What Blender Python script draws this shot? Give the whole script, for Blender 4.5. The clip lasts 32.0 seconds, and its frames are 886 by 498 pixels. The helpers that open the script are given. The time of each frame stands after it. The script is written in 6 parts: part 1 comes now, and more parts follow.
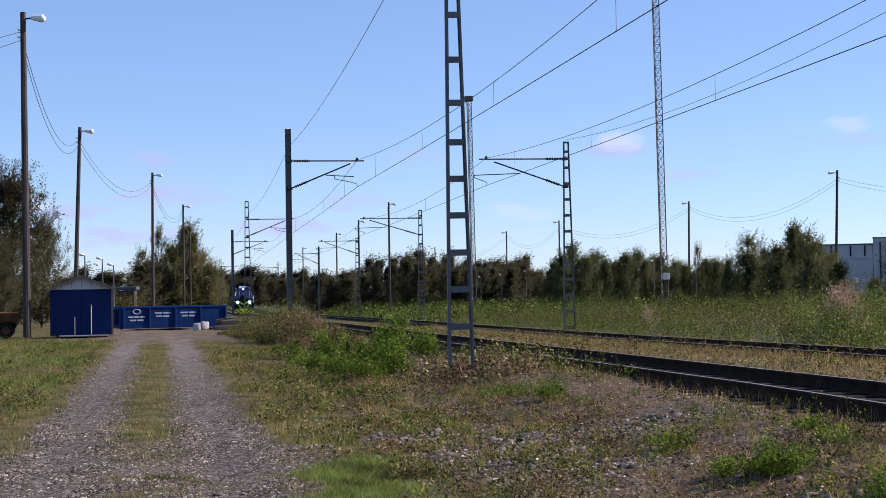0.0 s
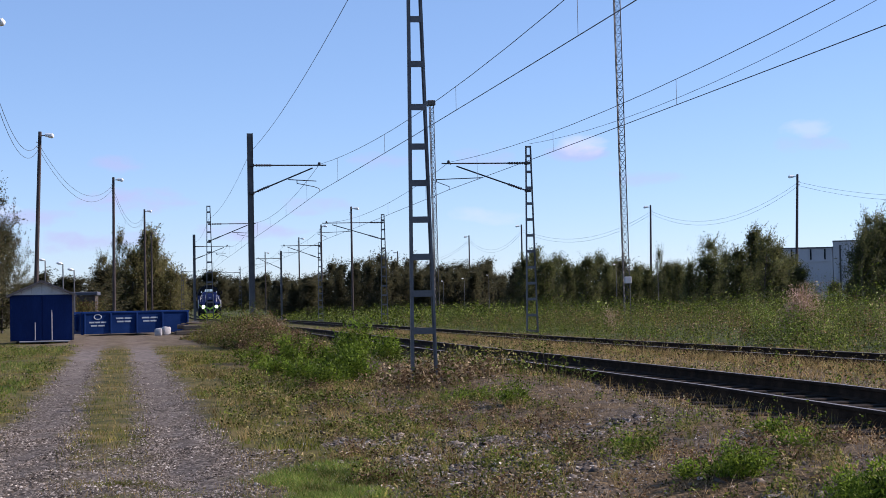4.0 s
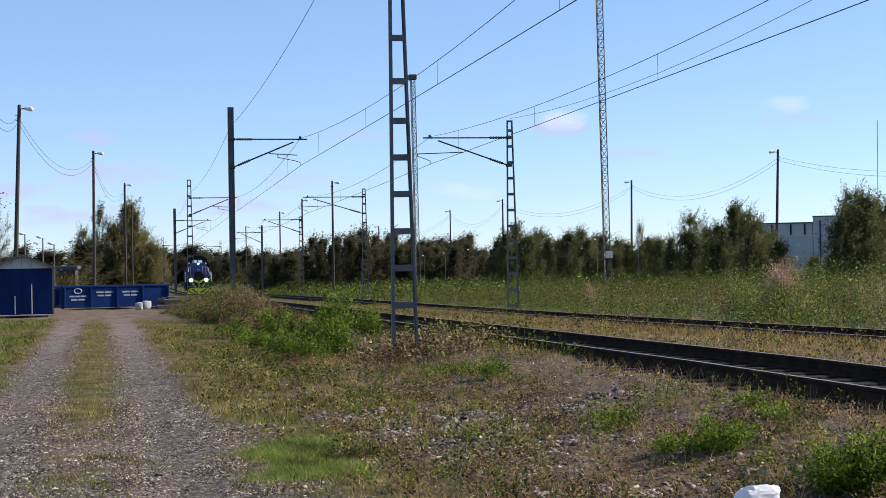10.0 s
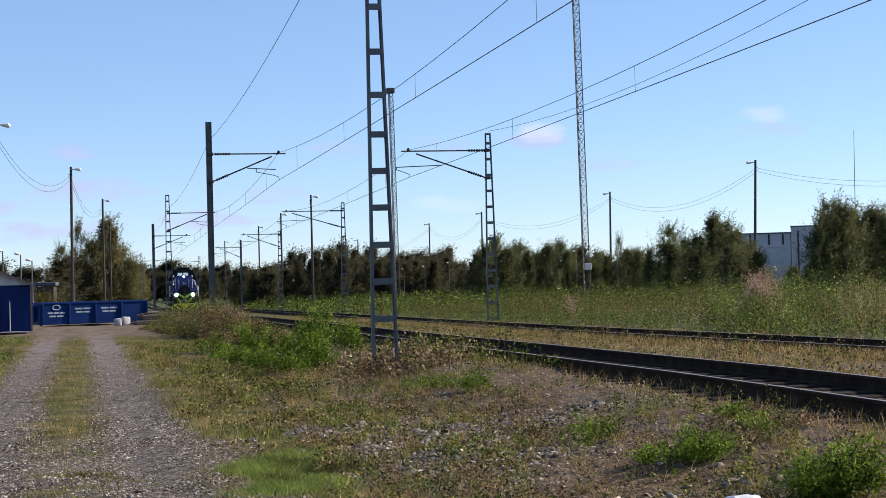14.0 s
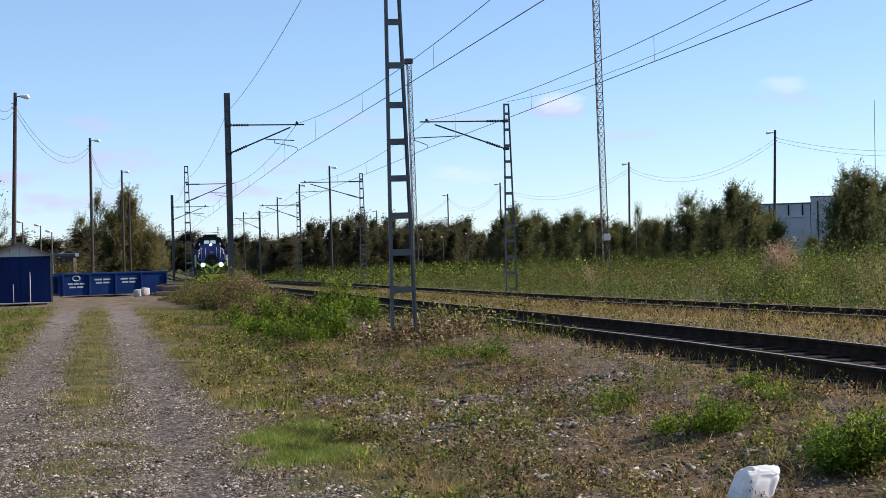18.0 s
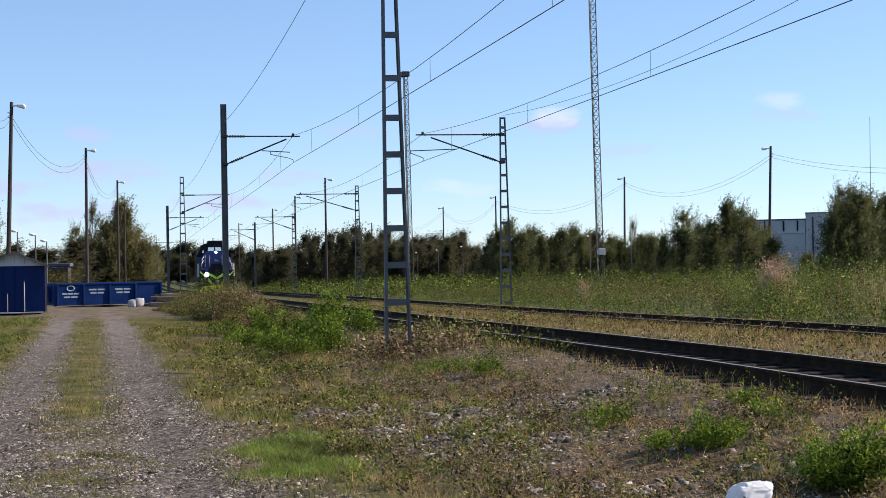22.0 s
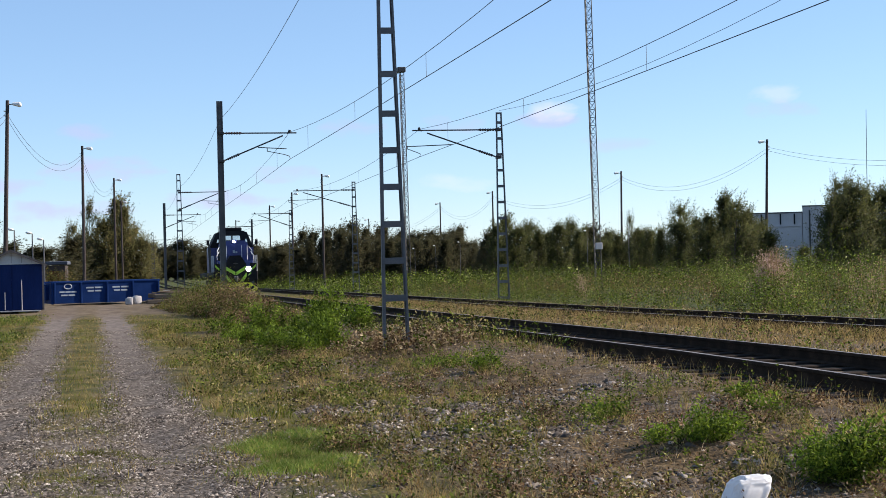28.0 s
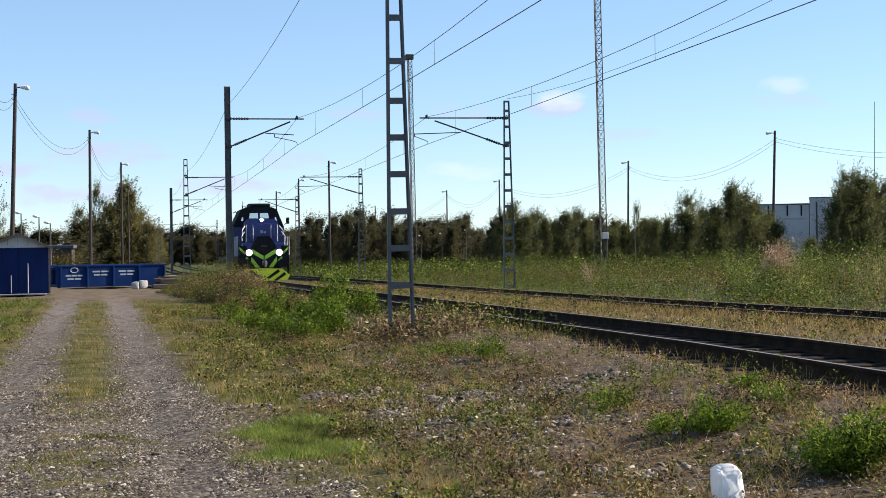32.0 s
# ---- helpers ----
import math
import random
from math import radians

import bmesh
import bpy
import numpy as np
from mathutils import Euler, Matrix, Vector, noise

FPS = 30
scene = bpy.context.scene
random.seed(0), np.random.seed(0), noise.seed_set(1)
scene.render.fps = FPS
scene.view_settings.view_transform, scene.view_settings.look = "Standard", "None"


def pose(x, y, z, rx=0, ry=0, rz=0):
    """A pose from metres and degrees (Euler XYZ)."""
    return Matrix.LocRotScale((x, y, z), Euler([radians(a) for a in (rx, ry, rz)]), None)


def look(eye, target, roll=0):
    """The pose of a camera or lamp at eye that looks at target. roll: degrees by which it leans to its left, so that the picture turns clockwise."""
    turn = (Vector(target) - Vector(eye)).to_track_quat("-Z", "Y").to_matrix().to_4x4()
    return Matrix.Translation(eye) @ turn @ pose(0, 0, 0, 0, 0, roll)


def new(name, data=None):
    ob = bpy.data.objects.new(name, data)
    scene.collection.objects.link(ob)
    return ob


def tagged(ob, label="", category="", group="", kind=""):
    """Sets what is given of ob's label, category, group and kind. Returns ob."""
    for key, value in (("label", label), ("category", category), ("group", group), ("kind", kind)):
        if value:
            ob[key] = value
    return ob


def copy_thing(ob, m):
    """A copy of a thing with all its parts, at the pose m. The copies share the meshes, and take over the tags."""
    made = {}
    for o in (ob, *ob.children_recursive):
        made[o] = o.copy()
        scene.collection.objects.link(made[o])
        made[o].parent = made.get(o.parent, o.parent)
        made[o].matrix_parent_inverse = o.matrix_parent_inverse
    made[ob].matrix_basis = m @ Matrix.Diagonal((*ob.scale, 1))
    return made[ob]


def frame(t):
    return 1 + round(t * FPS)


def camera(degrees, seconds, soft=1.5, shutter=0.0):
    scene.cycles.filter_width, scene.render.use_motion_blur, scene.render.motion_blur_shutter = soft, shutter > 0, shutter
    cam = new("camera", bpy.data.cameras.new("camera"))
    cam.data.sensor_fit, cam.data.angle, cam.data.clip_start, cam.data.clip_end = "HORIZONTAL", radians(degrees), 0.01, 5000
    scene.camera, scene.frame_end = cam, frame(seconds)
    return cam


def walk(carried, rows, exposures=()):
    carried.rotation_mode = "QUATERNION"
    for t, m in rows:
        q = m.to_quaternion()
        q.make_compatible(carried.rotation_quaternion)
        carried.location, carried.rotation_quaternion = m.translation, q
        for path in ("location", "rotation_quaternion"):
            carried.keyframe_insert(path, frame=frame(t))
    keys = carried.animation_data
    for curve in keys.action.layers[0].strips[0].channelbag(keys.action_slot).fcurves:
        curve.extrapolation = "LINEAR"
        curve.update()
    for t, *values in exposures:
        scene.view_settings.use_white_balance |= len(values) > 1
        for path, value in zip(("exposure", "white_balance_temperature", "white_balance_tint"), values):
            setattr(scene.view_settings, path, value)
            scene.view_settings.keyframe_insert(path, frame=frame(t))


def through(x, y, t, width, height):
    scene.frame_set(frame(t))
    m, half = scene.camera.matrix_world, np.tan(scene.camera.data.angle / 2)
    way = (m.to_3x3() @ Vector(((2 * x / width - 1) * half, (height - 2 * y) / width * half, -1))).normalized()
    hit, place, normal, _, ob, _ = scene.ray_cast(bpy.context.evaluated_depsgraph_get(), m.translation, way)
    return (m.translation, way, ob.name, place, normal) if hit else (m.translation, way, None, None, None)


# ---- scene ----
# seconds, stops, kelvin, tint
EXPO = [(0.0, 0.73, 5810, 22), (4.5, 0.73, 5810, 22), (9.0, 0.86, 6010, 16), (13.0, 0.83, 6010, 16), (19.0, 0.93, 6210, 14), (25.0, 0.86, 6060, 15), (32.0, 1.01, 6410, 11)]
cam = camera(32.38, 32.0, soft=0.8)
EYE = (0.0, 0.0, 1.65)
PATH = [
    (0, 91.612, 0.900, -0.000), (0.5, 91.612, 1.029, -0.119), (1, 91.698, 0.912, -0.290), (1.5, 91.599, 0.831, -0.420),
    (2, 91.645, 0.760, -0.629), (2.5, 91.694, 0.864, -0.823), (3, 91.727, 0.888, -1.023), (3.5, 91.712, 0.817, -1.211),
    (4, 91.749, 1.066, -1.399), (4.5, 91.527, 1.250, -1.604), (6.5, 91.034, 1.358, -1.471), (7, 90.962, 1.498, -1.593),
    (7.5, 90.834, 1.488, -1.648), (8, 90.737, 1.737, -1.718), (8.5, 90.591, 1.582, -1.733), (9, 90.533, 1.305, -1.836),
    (9.5, 90.531, 1.292, -1.944), (10, 90.779, 0.978, -2.112), (10.5, 91.086, 0.879, -2.186), (11, 91.085, 0.871, -2.271),
    (11.5, 91.160, 0.921, -2.454), (12, 91.230, 0.874, -2.625), (12.5, 91.235, 0.885, -2.798), (13, 91.240, 1.003, -2.913),
    (13.5, 91.256, 1.014, -2.905), (14, 91.253, 1.496, -2.879), (14.5, 91.120, 1.866, -2.472), (16.5, 90.221, 1.965, -2.024),
    (17, 90.221, 1.926, -2.058), (17.5, 90.185, 1.721, -2.112), (18, 90.175, 1.537, -2.182), (18.5, 90.320, 1.627, -2.211),
    (19, 90.453, 1.794, -2.398), (19.5, 90.470, 1.536, -2.373), (20, 90.466, 1.227, -2.411), (20.5, 90.513, 1.161, -2.437),
    (21, 90.593, 1.098, -2.440), (21.5, 90.612, 1.111, -2.437), (22, 90.660, 1.046, -2.371), (22.5, 90.776, 1.043, -2.416),
    (23, 90.827, 0.971, -2.604), (23.5, 90.886, 0.829, -2.693), (24, 91.107, 0.666, -2.782), (24.5, 91.142, 0.782, -2.849),
    (25, 91.077, 0.928, -2.820), (25.5, 90.962, 0.833, -2.786), (27.5, 90.753, 1.095, -2.567), (28, 90.489, 1.442, -2.472),
    (28.5, 90.139, 1.658, -2.407), (29, 89.867, 1.754, -2.276), (29.5, 89.887, 1.668, -2.218), (30, 89.977, 1.534, -2.213),
    (30.5, 90.054, 1.377, -2.385), (31, 90.197, 1.206, -2.405), (31.5, 90.257, 1.106, -2.372), (32, 90.035, 0.823, -2.244),
]
walk(cam, [(t, pose(*EYE, rx, ry, rz)) for t, rx, ry, rz in PATH],
     exposures=EXPO)

# ---- light ----
SUN_AZ, SUN_EL = 78.0, 31.0        # degrees right of straight ahead, degrees up
world = bpy.data.worlds.new("sky")
scene.world = world
world.use_nodes = True
nt = world.node_tree
sky = nt.nodes.new("ShaderNodeTexSky")
sky.sky_type, sky.sun_disc = "NISHITA", False
sky.sun_elevation, sky.sun_rotation = radians(SUN_EL), radians(SUN_AZ)
sky.air_density, sky.dust_density, sky.ozone_density = 0.8, 0.0, 3.0
back = nt.nodes["Background"]
back.inputs[1].default_value = 0.087


def puff(cx, cz, rx, rz, strength):
    """A faint cloud in the direction (cx, 1, cz): an uneven oval."""
    def calc(op, a, b=None):
        n = nt.nodes.new("ShaderNodeMath")
        n.operation = op
        for i, v in enumerate((a, b)):
            if isinstance(v, (int, float)):
                n.inputs[i].default_value = v
            elif v is not None:
                nt.links.new(v, n.inputs[i])
        return n.outputs[0]
    ax, az = calc("DIVIDE", calc("SUBTRACT", calc("DIVIDE", way.outputs[0], ahead), cx), rx), calc("DIVIDE", calc("SUBTRACT", calc("DIVIDE", way.outputs[2], ahead), cz), rz)
    r2 = calc("ADD", calc("MULTIPLY", ax, ax), calc("MULTIPLY", az, az))
    body = calc("SUBTRACT", calc("MULTIPLY", fluff.outputs[0], 1.9), calc("ADD", calc("MULTIPLY", r2, 0.55), 0.5))
    return calc("MULTIPLY", calc("MINIMUM", calc("MAXIMUM", body, 0.0), 0.6), strength), calc


way = nt.nodes.new("ShaderNodeSeparateXYZ")
coord = nt.nodes.new("ShaderNodeTexCoord")
nt.links.new(coord.outputs["Generated"], way.inputs[0])
fluff = nt.nodes.new("ShaderNodeTexNoise")
fluff.inputs["Scale"].default_value, fluff.inputs["Detail"].default_value = 45.0, 5.0
squash = nt.nodes.new("ShaderNodeMapping")
squash.inputs["Scale"].default_value = (1, 1, 2.2)
nt.links.new(coord.outputs["Generated"], squash.inputs[0])
nt.links.new(squash.outputs[0], fluff.inputs[0])
front = nt.nodes.new("ShaderNodeMath")
front.operation = "MAXIMUM"
front.inputs[1].default_value = 0.05
nt.links.new(way.outputs[1], front.inputs[0])
ahead = front.outputs[0]
WHITE_PUFFS = ((0.117, 0.098, 0.018, 0.0075, 0.6), (-0.265, 0.062, 0.016, 0.006, 0.6), (0.267, 0.107, 0.022, 0.0085, 0.35), (0.05, 0.052, 0.03, 0.007, 0.3))
GREY_WISPS = ((0.112, 0.092, 0.026, 0.006, 0.8), (0.055, 0.093, 0.026, 0.009, 0.6), (-0.015, 0.088, 0.022, 0.008, 0.6), (-0.175, 0.066, 0.045, 0.010, 0.95), (-0.21, 0.040, 0.05, 0.009, 0.9),
              (0.27, 0.096, 0.03, 0.007, 0.5), (-0.10, 0.045, 0.04, 0.008, 0.9), (-0.185, 0.090, 0.025, 0.007, 0.7), (-0.245, 0.055, 0.03, 0.007, 0.8), (-0.06, 0.060, 0.03, 0.007, 0.7), (0.16, 0.075, 0.03, 0.006, 0.5))
thin = nt.nodes.new("ShaderNodeMix")      # even pale blue mixed into the sky colour to flatten its gradient, haze-like
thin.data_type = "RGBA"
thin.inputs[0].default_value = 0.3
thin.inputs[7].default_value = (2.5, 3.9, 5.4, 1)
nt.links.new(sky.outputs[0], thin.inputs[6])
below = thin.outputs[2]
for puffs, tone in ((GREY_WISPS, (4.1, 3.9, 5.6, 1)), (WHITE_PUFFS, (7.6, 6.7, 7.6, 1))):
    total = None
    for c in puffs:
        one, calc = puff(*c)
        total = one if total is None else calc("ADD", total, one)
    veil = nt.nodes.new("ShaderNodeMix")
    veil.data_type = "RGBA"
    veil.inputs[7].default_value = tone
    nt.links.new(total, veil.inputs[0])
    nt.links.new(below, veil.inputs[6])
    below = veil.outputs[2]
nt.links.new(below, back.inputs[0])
sun = new("sun", bpy.data.lights.new("sun", "SUN"))
sun.data.energy, sun.data.angle, sun.data.color = 5.0, radians(0.55), (1.0, 0.86, 0.68)
_s = Vector((math.sin(radians(SUN_AZ)) * math.cos(radians(SUN_EL)), math.cos(radians(SUN_AZ)) * math.cos(radians(SUN_EL)), math.sin(radians(SUN_EL))))
sun.matrix_world = look(_s * 200, (0, 0, 0))

rng = np.random.default_rng(7)


# ---- materials ----
def ramp_node(nt, colors, stops=None):
    r = nt.nodes.new("ShaderNodeValToRGB")
    n = len(colors)
    while len(r.color_ramp.elements) < n:
        r.color_ramp.elements.new(0.5)
    for i, c in enumerate(colors):
        r.color_ramp.elements[i].position = stops[i] if stops else i / max(1, n - 1)
        r.color_ramp.elements[i].color = (*c, 1)
    return r


def surface(name, colors, rough=0.7, metal=0.0, scale=3.0, bump=0.1, fine=None, vary=0.0, stretch=(1, 1, 1)):
    """A surface whose colour wanders over colors in two scales of noise, with fine relief."""
    m = bpy.data.materials.new(name)
    m.use_nodes = True
    nt = m.node_tree
    b = nt.nodes["Principled BSDF"]
    co = nt.nodes.new("ShaderNodeTexCoord")
    mp = nt.nodes.new("ShaderNodeMapping")
    mp.inputs["Scale"].default_value = stretch
    nt.links.new(co.outputs["Object"], mp.inputs[0])
    n1, n2 = nt.nodes.new("ShaderNodeTexNoise"), nt.nodes.new("ShaderNodeTexNoise")
    n1.inputs["Scale"].default_value, n1.inputs["Detail"].default_value = scale, 6
    n2.inputs["Scale"].default_value, n2.inputs["Detail"].default_value = fine or scale * 14, 3
    nt.links.new(mp.outputs[0], n1.inputs[0])
    nt.links.new(mp.outputs[0], n2.inputs[0])
    mix = nt.nodes.new("ShaderNodeMath")
    mix.operation = "MULTIPLY_ADD"
    mix.inputs[1].default_value = 0.45
    nt.links.new(n2.outputs[0], mix.inputs[0])
    nt.links.new(n1.outputs[0], mix.inputs[2])
    last = mix.outputs[0]
    off = nt.nodes.new("ShaderNodeMath")
    off.operation = "MULTIPLY_ADD"
    off.inputs[1].default_value, off.inputs[2].default_value = 1.6, -0.66
    nt.links.new(last, off.inputs[0])
    last = off.outputs[0]
    if vary:
        info = nt.nodes.new("ShaderNodeObjectInfo")
        ad = nt.nodes.new("ShaderNodeMath")
        ad.operation = "MULTIPLY_ADD"
        ad.inputs[1].default_value = vary
        nt.links.new(info.outputs["Random"], ad.inputs[0])
        nt.links.new(last, ad.inputs[2])
        last = ad.outputs[0]
    r = ramp_node(nt, colors)
    nt.links.new(last, r.inputs[0])
    nt.links.new(r.outputs[0], b.inputs["Base Color"])
    b.inputs["Roughness"].default_value, b.inputs["Metallic"].default_value = rough, metal
    if rough > 0.75:
        b.inputs["Specular IOR Level"].default_value = 0.15
    if bump:
        bp = nt.nodes.new("ShaderNodeBump")
        bp.inputs["Strength"].default_value, bp.inputs["Distance"].default_value = bump, 0.02
        nt.links.new(n2.outputs[0], bp.inputs["Height"])
        nt.links.new(bp.outputs[0], b.inputs["Normal"])
    return m


def leafy(name, colors, through=0.4, rough=0.55, stops=None, patch=2.2, depth=0.5):
    """Leaves and blades: each one its own colour, patches toned lighter and darker like lit clumps and dark gaps, light
    shining through.
    """
    m = bpy.data.materials.new(name)
    m.use_nodes = True
    nt = m.node_tree
    b, out = nt.nodes["Principled BSDF"], nt.nodes["Material Output"]
    g = nt.nodes.new("ShaderNodeNewGeometry")
    r = ramp_node(nt, colors, stops)
    nt.links.new(g.outputs["Random Per Island"], r.inputs[0])
    spread = nt.nodes.new("ShaderNodeTexNoise")
    spread.inputs["Scale"].default_value, spread.inputs["Detail"].default_value = patch, 3.0
    nt.links.new(g.outputs["Position"], spread.inputs[0])
    # broad noise puts the contrast of lit clumps and dark gaps into the colour
    patch_tone = nt.nodes.new("ShaderNodeMapRange")
    for k, v in ((1, 0.32), (2, 0.68), (3, 1 - depth), (4, 1 + depth)):
        patch_tone.inputs[k].default_value = v
    nt.links.new(spread.outputs[0], patch_tone.inputs[0])
    shade = nt.nodes.new("ShaderNodeVectorMath")
    shade.operation = "SCALE"
    nt.links.new(r.outputs[0], shade.inputs[0])
    nt.links.new(patch_tone.outputs[0], shade.inputs["Scale"])
    tone = shade.outputs[0]
    nt.links.new(tone, b.inputs["Base Color"])
    b.inputs["Roughness"].default_value = rough
    b.inputs["Specular IOR Level"].default_value = 0.12
    tr = nt.nodes.new("ShaderNodeBsdfTranslucent")
    nt.links.new(tone, tr.inputs[0])
    mx = nt.nodes.new("ShaderNodeMixShader")
    mx.inputs[0].default_value = through
    nt.links.new(b.outputs[0], mx.inputs[1])
    nt.links.new(tr.outputs[0], mx.inputs[2])
    nt.links.new(mx.outputs[0], out.inputs[0])
    return m


def glow(name, color, power):
    m = bpy.data.materials.new(name)
    m.use_nodes = True
    b = m.node_tree.nodes["Principled BSDF"]
    b.inputs["Base Color"].default_value = (*color, 1)
    b.inputs["Emission Color"].default_value, b.inputs["Emission Strength"].default_value = (*color, 1), power
    return m


def glass(name, color=(0.02, 0.025, 0.03), rough=0.06):
    m = bpy.data.materials.new(name)
    m.use_nodes = True
    b = m.node_tree.nodes["Principled BSDF"]
    b.inputs["Base Color"].default_value = (*color, 1)
    b.inputs["Roughness"].default_value = rough
    b.inputs["Specular IOR Level"].default_value = 0.8
    return m


STEEL = surface("galvanised_steel", [(0.055, 0.056, 0.062), (0.10, 0.10, 0.108), (0.15, 0.148, 0.15)], 0.55, 0.25, 2.0, 0.06)
DARK_STEEL = surface("weathered_dark_steel", [(0.025, 0.025, 0.028), (0.045, 0.045, 0.048), (0.08, 0.075, 0.075)], 0.55, 0.4, 2.0, 0.06)
RUST = surface("rusty_rail_side", [(0.013, 0.008, 0.006), (0.027, 0.017, 0.011), (0.062, 0.038, 0.024)], 0.9, 0.0, 4.0, 0.2)
RAILTOP = surface("worn_rail_head", [(0.10, 0.082, 0.07), (0.18, 0.15, 0.13), (0.28, 0.25, 0.23)], 0.5, 0.35, 3.0, 0.04)
WIRE = surface("dark_wire", [(0.03, 0.03, 0.035), (0.07, 0.065, 0.065)], 0.6, 0.5, 5.0, 0.0)
INSUL = surface("brown_porcelain", [(0.03, 0.02, 0.018), (0.06, 0.035, 0.03)], 0.3, 0.0, 5.0, 0.0)
POLE = surface("tarred_pole_wood", [(0.025, 0.02, 0.02), (0.055, 0.045, 0.044), (0.10, 0.082, 0.078)], 0.8, 0.0, 2.0, 0.25, stretch=(6, 6, 0.5))
WHITE_METAL = surface("white_enamel", [(0.60, 0.60, 0.60), (0.78, 0.78, 0.77), (0.85, 0.85, 0.84)], 0.4, 0.0, 4.0, 0.02)
BLUE_HUT = surface("blue_boards", [(0.004, 0.012, 0.06), (0.006, 0.018, 0.085), (0.010, 0.026, 0.11)], 0.45, 0.0, 1.5, 0.08, stretch=(1, 1, 0.3))
BLUE_SKIP = surface("blue_container_paint", [(0.003, 0.016, 0.072), (0.0045, 0.022, 0.096), (0.009, 0.031, 0.12)], 0.55, 0.0, 1.5, 0.06)
GABLE = surface("grey_board", [(0.36, 0.37, 0.39), (0.46, 0.47, 0.49), (0.54, 0.55, 0.57)], 0.6, 0.0, 2.0, 0.05)
FELT = surface("roof_felt", [(0.05, 0.05, 0.06), (0.09, 0.09, 0.10), (0.13, 0.13, 0.14)], 0.9, 0.0, 3.0, 0.2)
SLEEPER = surface("sleeper_wood", [(0.010, 0.008, 0.006), (0.020, 0.015, 0.012), (0.042, 0.032, 0.026)], 0.9, 0.0, 3.0, 0.4, stretch=(1, 5, 5), vary=0.2)
TIMBER = surface("old_timber", [(0.06, 0.045, 0.035), (0.12, 0.09, 0.07), (0.20, 0.16, 0.12)], 0.9, 0.0, 2.0, 0.3, stretch=(0.6, 5, 5), vary=0.3)
BARK = surface("bark", [(0.03, 0.025, 0.02), (0.07, 0.06, 0.05), (0.16, 0.15, 0.14)], 0.9, 0.0, 3.0, 0.4, stretch=(4, 4, 0.7))
CONCRETE = surface("concrete", [(0.18, 0.17, 0.16), (0.27, 0.26, 0.25), (0.36, 0.35, 0.33)], 0.9, 0.0, 2.0, 0.2)
WALL_PALE = surface("pale_rendered_wall", [(0.36, 0.345, 0.36), (0.43, 0.415, 0.43), (0.48, 0.465, 0.48)], 0.8, 0.0, 0.4, 0.05)
RUST_ORANGE = surface("rusted_sheet", [(0.045, 0.02, 0.012), (0.09, 0.04, 0.02), (0.17, 0.075, 0.035)], 0.85, 0.2, 2.5, 0.2)
SACK = surface("white_sack", [(0.24, 0.23, 0.235), (0.36, 0.35, 0.355), (0.46, 0.45, 0.455)], 0.7, 0.0, 3.0, 0.2)
BLACK = surface("black_paint", [(0.008, 0.008, 0.009), (0.013, 0.013, 0.015), (0.02, 0.02, 0.022)], 0.76, 0.0, 2.0, 0.03)
LOCO_BLUE = surface("loco_dark_blue", [(0.012, 0.018, 0.10), (0.018, 0.03, 0.16), (0.025, 0.04, 0.20)], 0.35, 0.0, 1.0, 0.02)
LIME = surface("lime_paint", [(0.30, 0.50, 0.03), (0.38, 0.62, 0.04), (0.42, 0.68, 0.06)], 0.4, 0.0, 2.0, 0.02)
YELLOW = surface("yellow_paint", [(0.74, 0.74, 0.02), (0.84, 0.86, 0.03), (0.88, 0.90, 0.05)], 0.4, 0.0, 2.0, 0.02)
WHITE_PAINT = surface("white_lettering", [(0.24, 0.28, 0.34), (0.34, 0.38, 0.43)], 0.5, 0.0, 4.0, 0.0)
GLASS = glass("dark_glass")
HEADLIGHT = glow("lit_headlight", (0.86, 0.88, 1.0), 60.0)
TOPLIGHT = glow("lit_top_light", (1.0, 0.98, 0.95), 14.0)
LEAF_TREE = leafy("tree_leaf", [(0.058, 0.070, 0.025), (0.078, 0.094, 0.033), (0.100, 0.114, 0.040), (0.134, 0.128, 0.050)], 0.6, patch=0.7, depth=0.3)
LEAF_FAR = leafy("far_tree_leaf", [(0.050, 0.053, 0.028), (0.062, 0.065, 0.034), (0.074, 0.074, 0.039), (0.092, 0.078, 0.044)], 0.62, patch=0.7, depth=0.3)
LEAF_YARD = leafy("yard_tree_leaf", [(0.036, 0.039, 0.018), (0.054, 0.057, 0.026), (0.072, 0.072, 0.033), (0.098, 0.078, 0.042)], 0.5, patch=0.7, depth=0.3)
LEAF_OLIVE = leafy("olive_tree_leaf", [(0.095, 0.095, 0.038), (0.125, 0.126, 0.049), (0.150, 0.146, 0.058), (0.19, 0.152, 0.075)], 0.65, patch=0.7, depth=0.3)
STALK = leafy("herb_stalk", [(0.022, 0.026, 0.009), (0.045, 0.045, 0.016), (0.075, 0.06, 0.025)], 0.2)
DEAD = leafy("dead_weed_leaf", [(0.028, 0.017, 0.009), (0.092, 0.053, 0.026), (0.21, 0.132, 0.068), (0.42, 0.31, 0.19)], 0.35, 0.6, [0.0, 0.4, 0.8, 1.0], patch=2.6, depth=0.55)
# the pale last stop colours a few leaves as sun glints
LEAF_WEED = leafy("field_weed_leaf", [(0.012, 0.020, 0.003), (0.046, 0.068, 0.008), (0.115, 0.155, 0.018), (0.25, 0.28, 0.075)], 0.42, 0.5, [0.0, 0.40, 0.80, 0.98], patch=1.3, depth=0.6)
LEAF_BRIGHT = leafy("fresh_green_leaf", [(0.024, 0.042, 0.006), (0.085, 0.13, 0.014), (0.19, 0.26, 0.028)], 0.42, 0.5, None, patch=2.8, depth=0.65)
